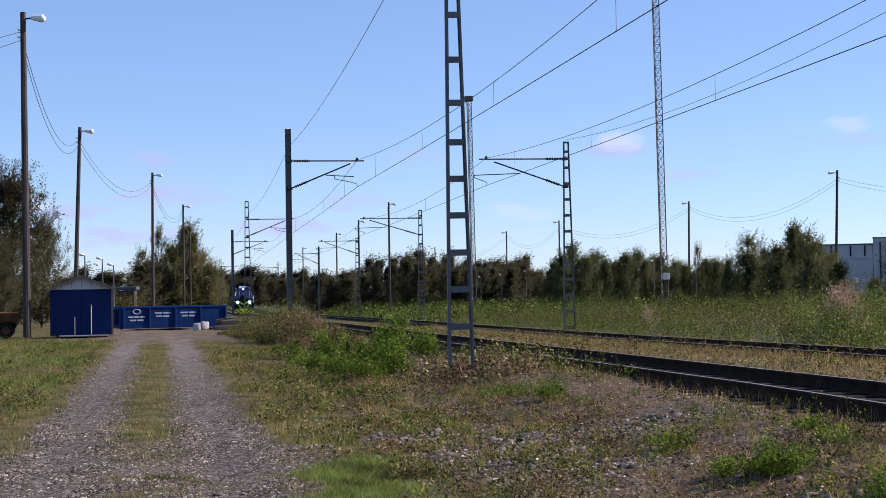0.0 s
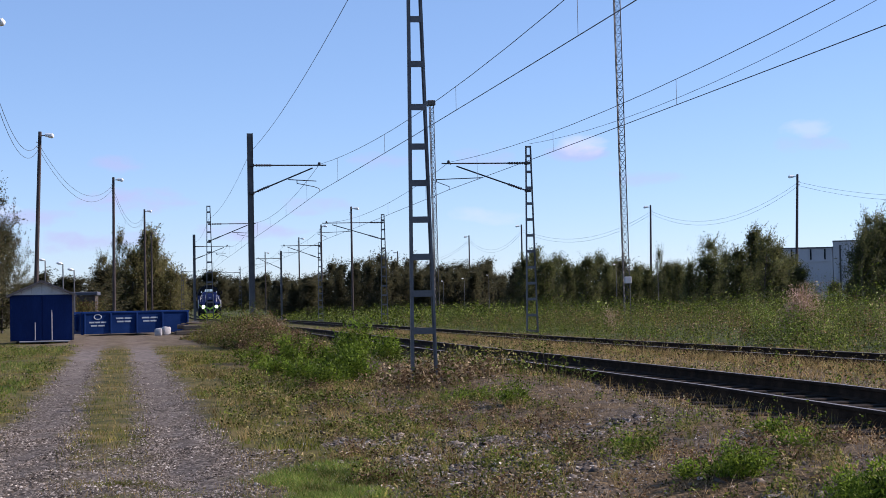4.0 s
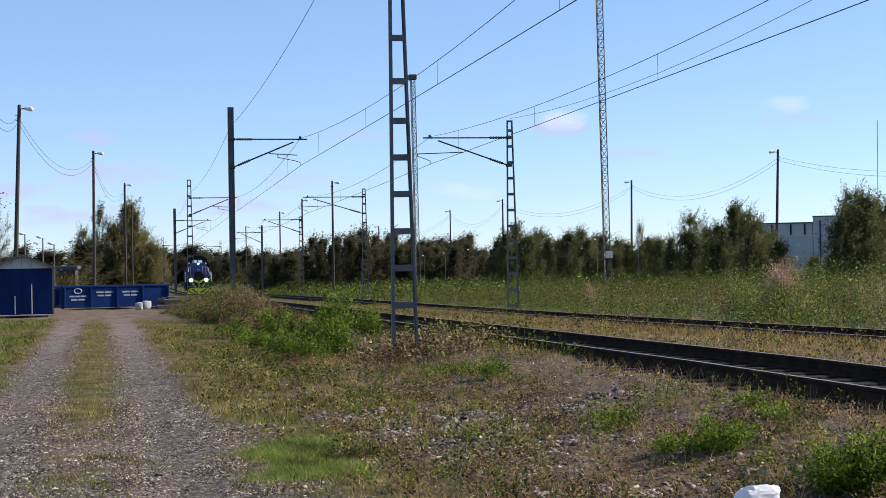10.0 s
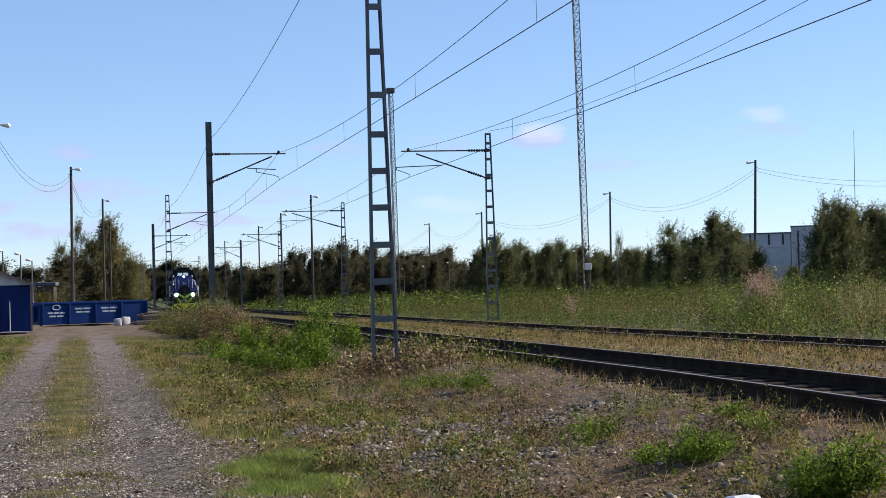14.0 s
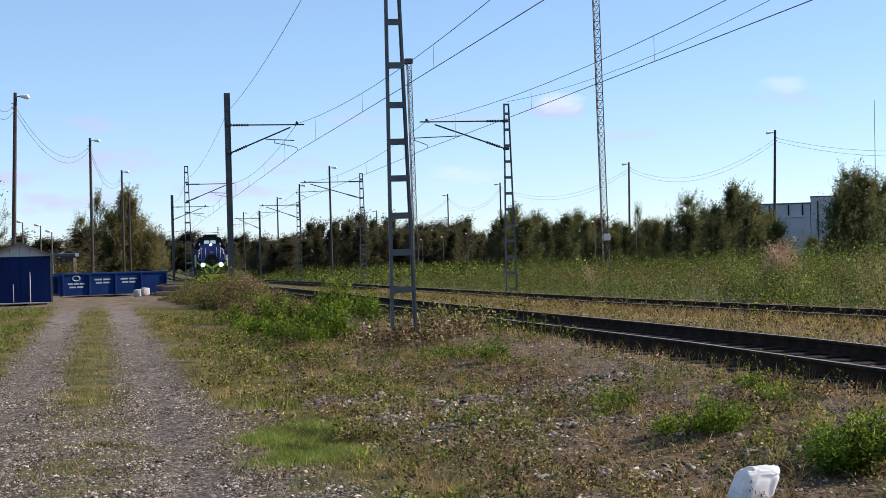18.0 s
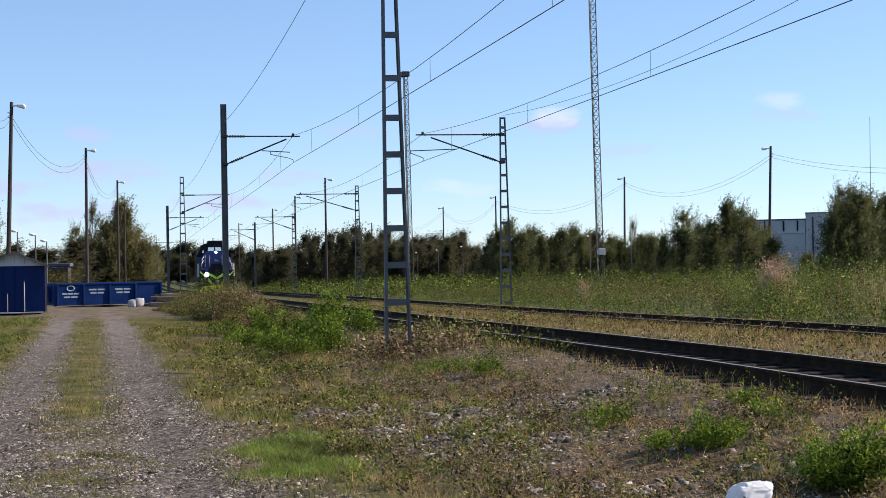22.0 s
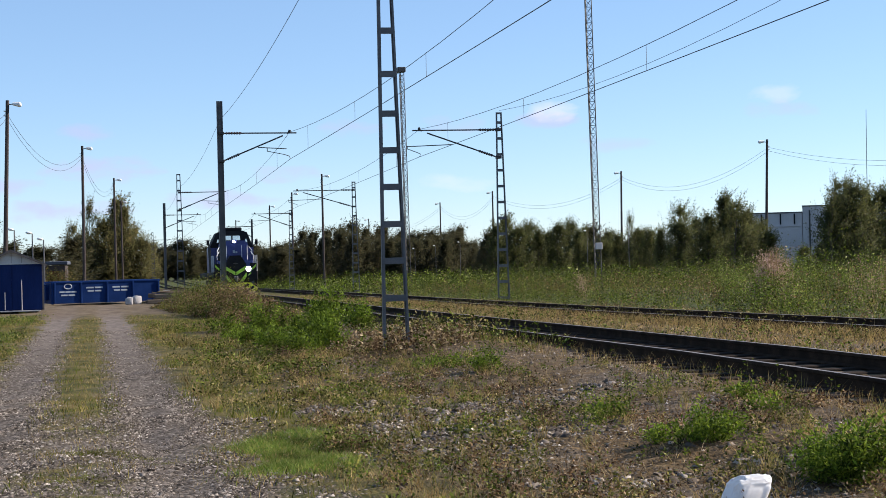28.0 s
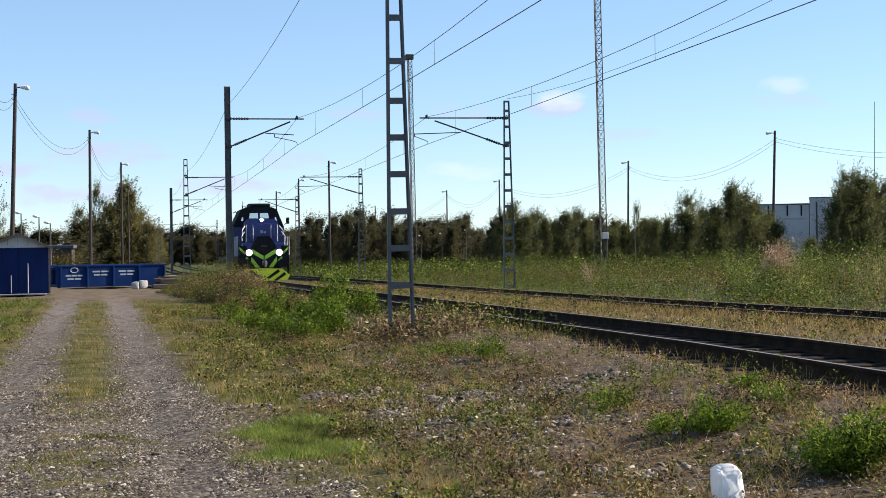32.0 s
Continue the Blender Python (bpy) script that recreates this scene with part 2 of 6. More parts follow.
LEAF_BROWN = leafy("withered_leaf", [(0.028, 0.016, 0.008), (0.095, 0.058, 0.028), (0.21, 0.145, 0.075), (0.44, 0.35, 0.22), (0.17, 0.14, 0.040)], 0.4, 0.55, [0.0, 0.34, 0.62, 0.86, 1.0], patch=2.6, depth=0.55)
GRASS_DRY = leafy("dry_grass", [(0.11, 0.070, 0.027), (0.24, 0.165, 0.064), (0.40, 0.295, 0.13), (0.175, 0.155, 0.04)], 0.4, patch=2.6, depth=0.55)
GRASS_GREEN = leafy("green_grass", [(0.045, 0.06, 0.008), (0.09, 0.115, 0.014), (0.15, 0.165, 0.025), (0.24, 0.19, 0.05)], 0.4, patch=2.6, depth=0.55)
GRASS_FRESH = leafy("fresh_grass", [(0.05, 0.092, 0.012), (0.095, 0.16, 0.022), (0.17, 0.23, 0.04), (0.25, 0.24, 0.075)], 0.4)
HERB_MIX = leafy("mixed_herb_leaf", [(0.018, 0.020, 0.006), (0.07, 0.072, 0.016), (0.19, 0.18, 0.040), (0.40, 0.32, 0.16), (0.12, 0.07, 0.032)], 0.45, 0.55, [0.0, 0.34, 0.62, 0.82, 1.0], patch=2.6, depth=0.55)
HERB_DARK = leafy("dark_herb_leaf", [(0.026, 0.028, 0.009), (0.07, 0.072, 0.016), (0.16, 0.155, 0.035), (0.23, 0.15, 0.065), (0.085, 0.045, 0.022)], 0.4, 0.55, [0.0, 0.3, 0.65, 0.8, 1.0])
HERB_GREEN = leafy("green_herb_leaf", [(0.026, 0.040, 0.008), (0.072, 0.098, 0.017), (0.15, 0.18, 0.030), (0.25, 0.21, 0.065)], 0.45, patch=2.6, depth=0.55)
FLUFF = leafy("willowherb_fluff", [(0.24, 0.155, 0.115), (0.38, 0.26, 0.205), (0.50, 0.37, 0.30)], 0.4)
# glints are painted here too: the last stop makes rare leaves pale
LUSH = leafy("lush_weed_leaf", [(0.022, 0.036, 0.005), (0.075, 0.11, 0.012), (0.13, 0.18, 0.022), (0.29, 0.32, 0.10)], 0.48, 0.45, [0.0, 0.35, 0.78, 0.98], patch=1.3, depth=0.6)
RUBBLE = leafy("grey_rubble", [(0.032, 0.026, 0.021), (0.10, 0.083, 0.070), (0.20, 0.172, 0.148), (0.40, 0.36, 0.32)], 0.0, 0.85, [0.0, 0.4, 0.8, 1.0], patch=3.0, depth=0.3)
STONE = leafy("loose_stone", [(0.022, 0.018, 0.015), (0.085, 0.072, 0.060), (0.185, 0.162, 0.14), (0.42, 0.385, 0.35)], 0.0, 0.85, [0.0, 0.42, 0.80, 1.0], patch=3.0, depth=0.3)
GRAVEL = leafy("road_gravel", [(0.022, 0.018, 0.014), (0.088, 0.073, 0.060), (0.19, 0.162, 0.138), (0.42, 0.38, 0.335)], 0.0, 0.85, [0.0, 0.45, 0.82, 1.0], patch=3.0, depth=0.3)


for shiny in (LEAF_WEED, LEAF_BRIGHT, HERB_GREEN):
    shiny.node_tree.nodes["Principled BSDF"].inputs["Specular IOR Level"].default_value = 0.06
    shiny.node_tree.nodes["Principled BSDF"].inputs["Roughness"].default_value = 0.42


for dull in (RUST, SLEEPER, BLUE_SKIP, BLUE_HUT):
    dull.node_tree.nodes["Principled BSDF"].inputs["Specular IOR Level"].default_value = 0.08


EAVES = surface("weathered_eaves_board", [(0.10, 0.08, 0.07), (0.16, 0.13, 0.115), (0.22, 0.185, 0.165)], 0.85, 0.0, 3.0, 0.15, stretch=(0.6, 5, 5))


# ---- mesh helpers ----
def mesh_np(name, verts, faces, material):
    """A mesh from arrays: verts N x 3, faces M x 3 or M x 4."""
    me = bpy.data.meshes.new(name)
    verts, faces = np.asarray(verts, np.float32), np.asarray(faces, np.int32)
    m, k = faces.shape
    me.vertices.add(len(verts))
    me.vertices.foreach_set("co", verts.ravel())
    me.loops.add(m * k)
    me.loops.foreach_set("vertex_index", faces.ravel())
    me.polygons.add(m)
    me.polygons.foreach_set("loop_start", np.arange(0, m * k, k, dtype=np.int32))
    me.polygons.foreach_set("loop_total", np.full(m, k, np.int32))
    me.update(calc_edges=True)
    me.materials.append(material)
    return me


def part(name, bm, material, parent=None, label="", smooth=False):
    """One mesh object from a bmesh (or a ready mesh), under its thing."""
    if isinstance(bm, bmesh.types.BMesh):
        me = bpy.data.meshes.new(name)
        bmesh.ops.recalc_face_normals(bm, faces=bm.faces)
        bm.to_mesh(me)
        bm.free()
        me.materials.append(material)
        if smooth:
            me.polygons.foreach_set("use_smooth", [True] * len(me.polygons))
    else:
        me = bm
    ob = new(name, me)
    if parent:
        ob.parent = parent
    if label:
        tagged(ob, label)
    return ob


def thing(name, m=None, label="", category="", group="", kind=""):
    ob = new(name)
    ob.empty_display_size = 0.2
    if m is not None:
        ob.matrix_basis = m
    return tagged(ob, label, category, group, kind)


def box(bm, c, s, m=None, bevel=0.0):
    """A box of size s about c, its edges eased."""
    q = bmesh.ops.create_cube(bm, size=1.0, matrix=Matrix.Translation(c) @ Matrix.Diagonal((*s, 1)))["verts"]
    if m is not None:
        bmesh.ops.transform(bm, matrix=m, verts=q)
    if bevel:
        edges = list({e for v in q for e in v.link_edges})
        bmesh.ops.bevel(bm, geom=edges, offset=bevel, segments=1, affect="EDGES")
    return q


def boxed(c, s, bevel=0.0, m=None):
    bm = bmesh.new()
    box(bm, c, s, m, bevel)
    return bm


def rod(bm, a, b, r, r2=None, seg=8):
    """A round rod from a to b."""
    a, b = Vector(a), Vector(b)
    d = b - a
    m = Matrix.Translation((a + b) / 2) @ d.to_track_quat("Z", "Y").to_matrix().to_4x4()
    bmesh.ops.create_cone(bm, cap_ends=True, segments=seg, radius1=r, radius2=r if r2 is None else r2, depth=d.length, matrix=m)


def rodded(a, b, r, r2=None, seg=8):
    bm = bmesh.new()
    rod(bm, a, b, r, r2, seg)
    return bm


def tube(bm, pts, r, seg=5):
    """A bent round wire through pts."""
    pts = [Vector(p) for p in pts]
    rings = []
    for i, p in enumerate(pts):
        d = (pts[min(i + 1, len(pts) - 1)] - pts[max(i - 1, 0)]).normalized()
        side = d.cross(Vector((0, 0, 1)))
        side = side.normalized() if side.length > 1e-4 else Vector((1, 0, 0))
        up = side.cross(d)
        rings.append([bm.verts.new(p + r * (math.cos(6.2832 * k / seg) * side + math.sin(6.2832 * k / seg) * up)) for k in range(seg)])
    for r0, r1 in zip(rings, rings[1:]):
        for k in range(seg):
            bm.faces.new((r0[k], r0[(k + 1) % seg], r1[(k + 1) % seg], r1[k]))


def prism(bm, outline, y0, y1):
    """A plate: an outline in x, z, from y0 to y1."""
    f = [bm.verts.new((x, y0, z)) for x, z in outline]
    b = [bm.verts.new((x, y1, z)) for x, z in outline]
    bm.faces.new(f)
    bm.faces.new(b[::-1])
    n = len(f)
    for i in range(n):
        bm.faces.new((f[i], b[i], b[(i + 1) % n], f[(i + 1) % n]))


def prismed(outline, y0, y1):
    bm = bmesh.new()
    prism(bm, outline, y0, y1)
    return bm


# ---- plan ----
def curve(points):
    """A smooth line x(y) through a few stations (y, x)."""
    ys, xs = np.array([p[0] for p in points], float), np.array([p[1] for p in points], float)
    sl = np.gradient(xs, ys)

    def at(y):
        y = np.asarray(y, float)
        i = np.clip(np.searchsorted(ys, y) - 1, 0, len(ys) - 2)
        h = ys[i + 1] - ys[i]
        s = (y - ys[i]) / h
        return ((1 + 2 * s) * (1 - s) ** 2 * xs[i] + s * (1 - s) ** 2 * h * sl[i] + s * s * (3 - 2 * s) * xs[i + 1] + s * s * (s - 1) * h * sl[i + 1])
    return at


track_1 = curve([(-60, 18.5), (20, 4.8), (50, -0.55), (85, -6.64), (150, -17.42), (212, -27.7), (520, -79.0)])
track_2 = curve([(-60, 29.0), (28, 9.0), (45, 5.4), (60, 2.7), (88, -1.95), (122, -7.3), (160, -13.5), (213, -22.6), (520, -73.5)])


def road(y):
    return -0.175 - 0.186 * np.asarray(y, float)


def rail_z(y):
    y = np.asarray(y, float)
    return 0.40 - 0.0058 * np.clip(y - 20, 0, 65) - 0.0078 * np.clip(y - 85, 0, 160)


def smooth(a, b, x):
    t = np.clip((np.asarray(x, float) - a) / (b - a), 0, 1)
    return t * t * (3 - 2 * t)


def ground_z(x, y):
    x, y = np.asarray(x, float), np.asarray(y, float)
    bed = rail_z(y) - 0.19
    left = -1.6 * smooth(85, 300, y)
    right = rail_z(y) - 0.36
    d1, d2 = track_1(np.clip(y, -60, 520)) - x, x - track_2(np.clip(y, -60, 520))
    z = left + (bed - left) * smooth(4.6, 1.9, d1)
    z = z + (right - z) * smooth(1.8, 4.5, d2)
    u = x - road(y)
    rut = np.exp(-((np.abs(u) - 0.87) / 0.38) ** 2) * smooth(75, 60, y)
    wave = 0.028 * np.sin(x * 1.9 + 0.6 * y) * np.sin(y * 1.3 - 0.4 * x) + 0.02 * np.sin(x * 4.1 - y * 2.7) + 0.02 * np.sin(0.5 * x + 0.9 * y)
    z = z + 0.22 * np.exp(-((x - 0.5) ** 2 + (y - 25.3) ** 2) / 3.2)
    return z - 0.035 * rut + wave * smooth(1.2, 3.0, d1) * smooth(260, 60, y)


def gz(x, y):
    return float(ground_z(x, y))


# ---- ground ----
def ground_material():
    m = bpy.data.materials.new("gravel_and_turf")
    m.use_nodes = True
    nt = m.node_tree
    N, L = nt.nodes, nt.links
    b = N["Principled BSDF"]
    pos = N.new("ShaderNodeNewGeometry").outputs["Position"]
    sep = N.new("ShaderNodeSeparateXYZ")
    L.new(pos, sep.inputs[0])

    def noise_tex(scale, detail=5.0):
        n = N.new("ShaderNodeTexNoise")
        n.inputs["Scale"].default_value, n.inputs["Detail"].default_value = scale, detail
        L.new(pos, n.inputs[0])
        return n.outputs[0]

    def calc(op, a, c=None, d=None):
        n = N.new("ShaderNodeMath")
        n.operation = op
        for i, v in enumerate((a, c, d)):
            if v is None:
                continue
            if isinstance(v, (int, float)):
                n.inputs[i].default_value = v
            else:
                L.new(v, n.inputs[i])
        return n.outputs[0]

    def step(v, lo, hi):
        n = N.new("ShaderNodeMapRange")
        n.interpolation_type = "SMOOTHSTEP"
        n.inputs[1].default_value, n.inputs[2].default_value = lo, hi
        L.new(v, n.inputs[0])
        return n.outputs[0]

    def mix(f, a, c):
        n = N.new("ShaderNodeMix")
        n.data_type = "RGBA"
        L.new(f, n.inputs[0])
        L.new(a, n.inputs[6])
        L.new(c, n.inputs[7])
        return n.outputs[2]

    x, y = sep.outputs[0], sep.outputs[1]
    wob = calc("MULTIPLY_ADD", noise_tex(0.9), 1.0, -0.5)
    u = calc("ADD", calc("MULTIPLY_ADD", y, 0.186, 0.175), x)
    u = calc("ADD", u, calc("MULTIPLY", wob, 0.9))
    away = calc("ABSOLUTE", calc("SUBTRACT", calc("ABSOLUTE", u), 0.87))
    rut = step(calc("ADD", away, calc("MULTIPLY_ADD", noise_tex(3.5), 0.5, -0.25)), 0.66, 0.26)
    rut = calc("MULTIPLY", rut, step(y, 92.0, 66.0))
    near = calc("MULTIPLY", step(y, 18.5, 14.5), step(calc("ABSOLUTE", calc("ADD", u, 0.4)), 2.6, 1.6))
    rut = calc("MAXIMUM", rut, calc("MULTIPLY", near, step(noise_tex(1.3), 0.40, 0.55)))
    stones = N.new("ShaderNodeTexVoronoi")
    stones.inputs["Scale"].default_value = 26.0
    L.new(pos, stones.inputs[0])
    grey = ramp_node(nt, [(0.016, 0.013, 0.011), (0.060, 0.050, 0.041), (0.118, 0.100, 0.085), (0.25, 0.22, 0.195)])
    bw = N.new("ShaderNodeRGBToBW")
    L.new(stones.outputs["Color"], bw.inputs[0])
    L.new(bw.outputs[0], grey.inputs[0])
    soil = ramp_node(nt, [(0.030, 0.020, 0.010), (0.082, 0.056, 0.028), (0.145, 0.103, 0.055)], [0.3, 0.5, 0.72])
    L.new(noise_tex(7.0, 8.0), soil.inputs[0])
    turf = ramp_node(nt, [(0.028, 0.032, 0.008), (0.060, 0.057, 0.014), (0.102, 0.083, 0.027), (0.14, 0.108, 0.044)], [0.3, 0.45, 0.58, 0.75])
    L.new(noise_tex(2.2, 8.0), turf.inputs[0])
    field = ramp_node(nt, [(0.03, 0.045, 0.012), (0.055, 0.068, 0.02), (0.09, 0.085, 0.035)], [0.3, 0.5, 0.7])
    L.new(noise_tex(0.6, 8.0), field.inputs[0])
    # bare stony soil towards the rails, turf by the road, green field behind the rails
    c1 = calc("MULTIPLY_ADD", y, 0.174, x)
    bare = calc("MULTIPLY", step(calc("ADD", c1, calc("MULTIPLY", wob, 3.0)), 1.6, 3.6), step(y, 60.0, 38.0))
    rubble = calc("MULTIPLY", calc("MULTIPLY", bare, step(noise_tex(0.8), 0.46, 0.60)), 0.5)
    col = mix(bare, turf.outputs[0], soil.outputs[0])
    col = mix(rubble, col, grey.outputs[0])
    behind = step(calc("MULTIPLY_ADD", y, 0.22, x), 17.5, 20.0)
    col = mix(behind, col, field.outputs[0])
    dusty = ramp_node(nt, [(0.09, 0.075, 0.066), (0.14, 0.118, 0.105), (0.19, 0.165, 0.15)], [0.3, 0.5, 0.7])
    L.new(noise_tex(5.0, 6.0), dusty.inputs[0])
    road_col = mix(step(y, 24.0, 44.0), grey.outputs[0], dusty.outputs[0])
    col = mix(rut, col, road_col)
    yard = calc("MULTIPLY", step(calc("ADD", y, calc("MULTIPLY", wob, 8.0)), 50.0, 60.0), step(calc("ABSOLUTE", calc("ADD", u, calc("MULTIPLY", wob, 2.0))), 5.0, 2.6))
    tan = ramp_node(nt, [(0.085, 0.062, 0.043), (0.125, 0.096, 0.070), (0.16, 0.128, 0.097)], [0.3, 0.5, 0.7])
    L.new(noise_tex(1.6, 6.0), tan.inputs[0])
    col = mix(calc("MULTIPLY", yard, 0.85), col, tan.outputs[0])
    L.new(col, b.inputs["Base Color"])
    b.inputs["Roughness"].default_value = 0.95
    b.inputs["Specular IOR Level"].default_value = 0.15
    bp = N.new("ShaderNodeBump")
    bp.inputs["Strength"].default_value, bp.inputs["Distance"].default_value = 0.7, 0.03
    hgt = calc("ADD", calc("MULTIPLY", stones.outputs["Distance"], -0.7), noise_tex(14.0, 8.0))
    L.new(hgt, bp.inputs["Height"])
    L.new(bp.outputs[0], b.inputs["Normal"])
    return m


def build_ground():
    xs = np.concatenate([[-3000, -1200, -500, -250, -140], np.arange(-90, -30, 3.0), np.arange(-30, 30, 0.4), np.arange(30, 92, 3.0), [140, 250, 500, 1200, 3000]])
    ys = np.concatenate([[-3000, -800, -200, -60], np.arange(-30, 6, 3.0), np.arange(6, 70, 0.4), np.arange(70, 300, 3.0), [330, 400, 520, 800, 1500, 4000]])
    X, Y = np.meshgrid(xs, ys)
    Z = ground_z(X, Y)
    n, m = X.shape
    k = np.arange(n * m).reshape(n, m)
    f = np.stack([k[:-1, :-1], k[:-1, 1:], k[1:, 1:], k[1:, :-1]], -1).reshape(-1, 4)
    me = mesh_np("ground", np.stack([X, Y, Z], -1).reshape(-1, 3), f, ground_material())
    me.polygons.foreach_set("use_smooth", [True] * len(me.polygons))
    tagged(new("ground", me), "stony and grassy rail-yard ground with a two-rut gravel road", "ground", kind="structure")


build_ground()


# ---- tracks ----
def build_track(name, line, y0, y1, sleepers, label):
    t = thing(name, label=label, category="railway track", kind="structure")
    ys = np.concatenate([np.arange(y0, 90, 1.5), np.arange(90, y1, 6.0)])
    # half of a rail's section: foot, web, head
    half = [(0.075, 0.0), (0.075, 0.012), (0.012, 0.032), (0.010, 0.125), (0.036, 0.135), (0.036, 0.158)]
    crown = [(0.030, 0.172), (-0.030, 0.172)]
    sec = half + crown + [(-a, b) for a, b in half[::-1]]
    for side in (-0.797, 0.797):
        bms = (bmesh.new(), bmesh.new())
        rings = []
        for y in ys:
            d = Vector((float(line(y + 0.5) - line(y - 0.5)), 1, 0)).normalized()
            s = Vector((d.y, -d.x, 0))
            p = Vector((float(line(y)), y, float(rail_z(y)) - 0.172)) + s * side
            rings.append([p + s * a + Vector((0, 0, b)) for a, b in sec])
        body = bms[0]
        vv = [[body.verts.new(q) for q in r] for r in rings]
        n = len(sec)
        for r0, r1 in zip(vv, vv[1:]):
            for k in range(n):
                if k != 6:
                    body.faces.new((r0[k], r0[(k + 1) % n], r1[(k + 1) % n], r1[k]))
        rail = part("rail", body, RUST, t)
        # the bright running surface
        top = bms[1]
        vt = [[top.verts.new(r[6] + Vector((0, 0, 0.0))), top.verts.new(r[7])] for r in rings]
        for r0, r1 in zip(vt, vt[1:]):
            top.faces.new((r0[0], r0[1], r1[1], r1[0]))
        part("running_surface", top, RAILTOP, rail, "worn bright running surface")
    sl = boxed((0, 0, -0.07), (2.6, 0.24, 0.16), 0.015)
    me = bpy.data.meshes.new("sleeper")
    sl.to_mesh(me)
    sl.free()
    me.materials.append(SLEEPER)
    for y in sleepers:
        ob = new("sleeper", me)
        ob.parent = t
        a = math.degrees(math.atan(-float(line(y + 0.5) - line(y - 0.5))))
        ob.matrix_basis = pose(float(line(y)), y, float(rail_z(y)) - 0.175, 0, 0, a + rng.normal(0, 0.6))
    return t


build_track("railway_track", track_1, -40, 420, np.arange(9, 70, 0.62), "single railway track with rusty rails overgrown by dry grass")
build_track("railway_track", track_2, -40, 420, np.arange(20, 70, 0.62), "railway track with dark rusty rails sunk in dry weeds")


# ---- masts and overhead lines ----
def ladder_mast(name, x, y, z0, h, w0, w1, turn, lean=0.0, rungs=12, label="", leg=0.058, at=None, plate=0.12):
    """Two steel channels that close in towards the top, joined by plates."""
    t = thing(name, pose(x, y, z0, 0, lean, turn), label, "catenary mast", "masts along the tracks")
    for s in (-1, 1):
        bm = bmesh.new()
        a, b = Vector((s * w0 / 2, 0, -0.3)), Vector((s * w1 / 2, 0, h))
        ang = math.atan2(b.x - a.x, b.z - a.z)
        m = Matrix.Translation((a + b) / 2) @ Matrix.Rotation(ang, 4, "Y")
        ln = (b - a).length
        box(bm, (0, 0, 0), (leg, 0.012, ln), m @ Matrix.Translation((0, leg * 0.55, 0)))
        box(bm, (0, 0, 0), (leg * (1.0 if s < 0 else 0.62), 0.012, ln), m @ Matrix.Translation((0 if s < 0 else leg * 0.19, -leg * 0.55, 0)))
        box(bm, (0, 0, 0), (0.012, leg * 1.08, ln), m @ Matrix.Translation((s * leg * 0.45, 0, 0)))
        part("leg", bm, STEEL, t)
    for i in range(len(at) if at else rungs):
        f = at[i] / h if at else (i + 0.35) / rungs
        w = w0 + (w1 - w0) * (f * h + 0.0) / h
        part("rung_plate", boxed((0, -leg * 0.62, f * h), (w + leg * 0.4, 0.012, plate)), STEEL, t)
    part("top_plate", boxed((0, 0, h - 0.04), (w1 + leg, leg * 1.3, 0.08), 0.01), STEEL, t)
    part("footing", boxed((0, 0, -0.21), (w0 + 0.4, 0.5, 0.3), 0.03), CONCRETE, t)
    return t


def beam_mast(name, x, y, z0, h, turn, label="", w=0.24):
    t = thing(name, pose(x, y, z0, 0, 0.0, turn), label, "catenary mast", "masts along the tracks")
    bm = bmesh.new()
    box(bm, (-w / 2, 0, h / 2 - 0.2), (0.016, w, h + 0.4))
    box(bm, (w / 2, 0, h / 2 - 0.2), (0.016, w, h + 0.4))
    box(bm, (0, 0, h / 2 - 0.2), (w - 0.016, 0.012, h + 0.4))
    part("beam", bm, STEEL, t)
    part("footing", boxed((0, 0, -0.1), (0.7, 0.7, 0.35), 0.04), CONCRETE, t)
    return t


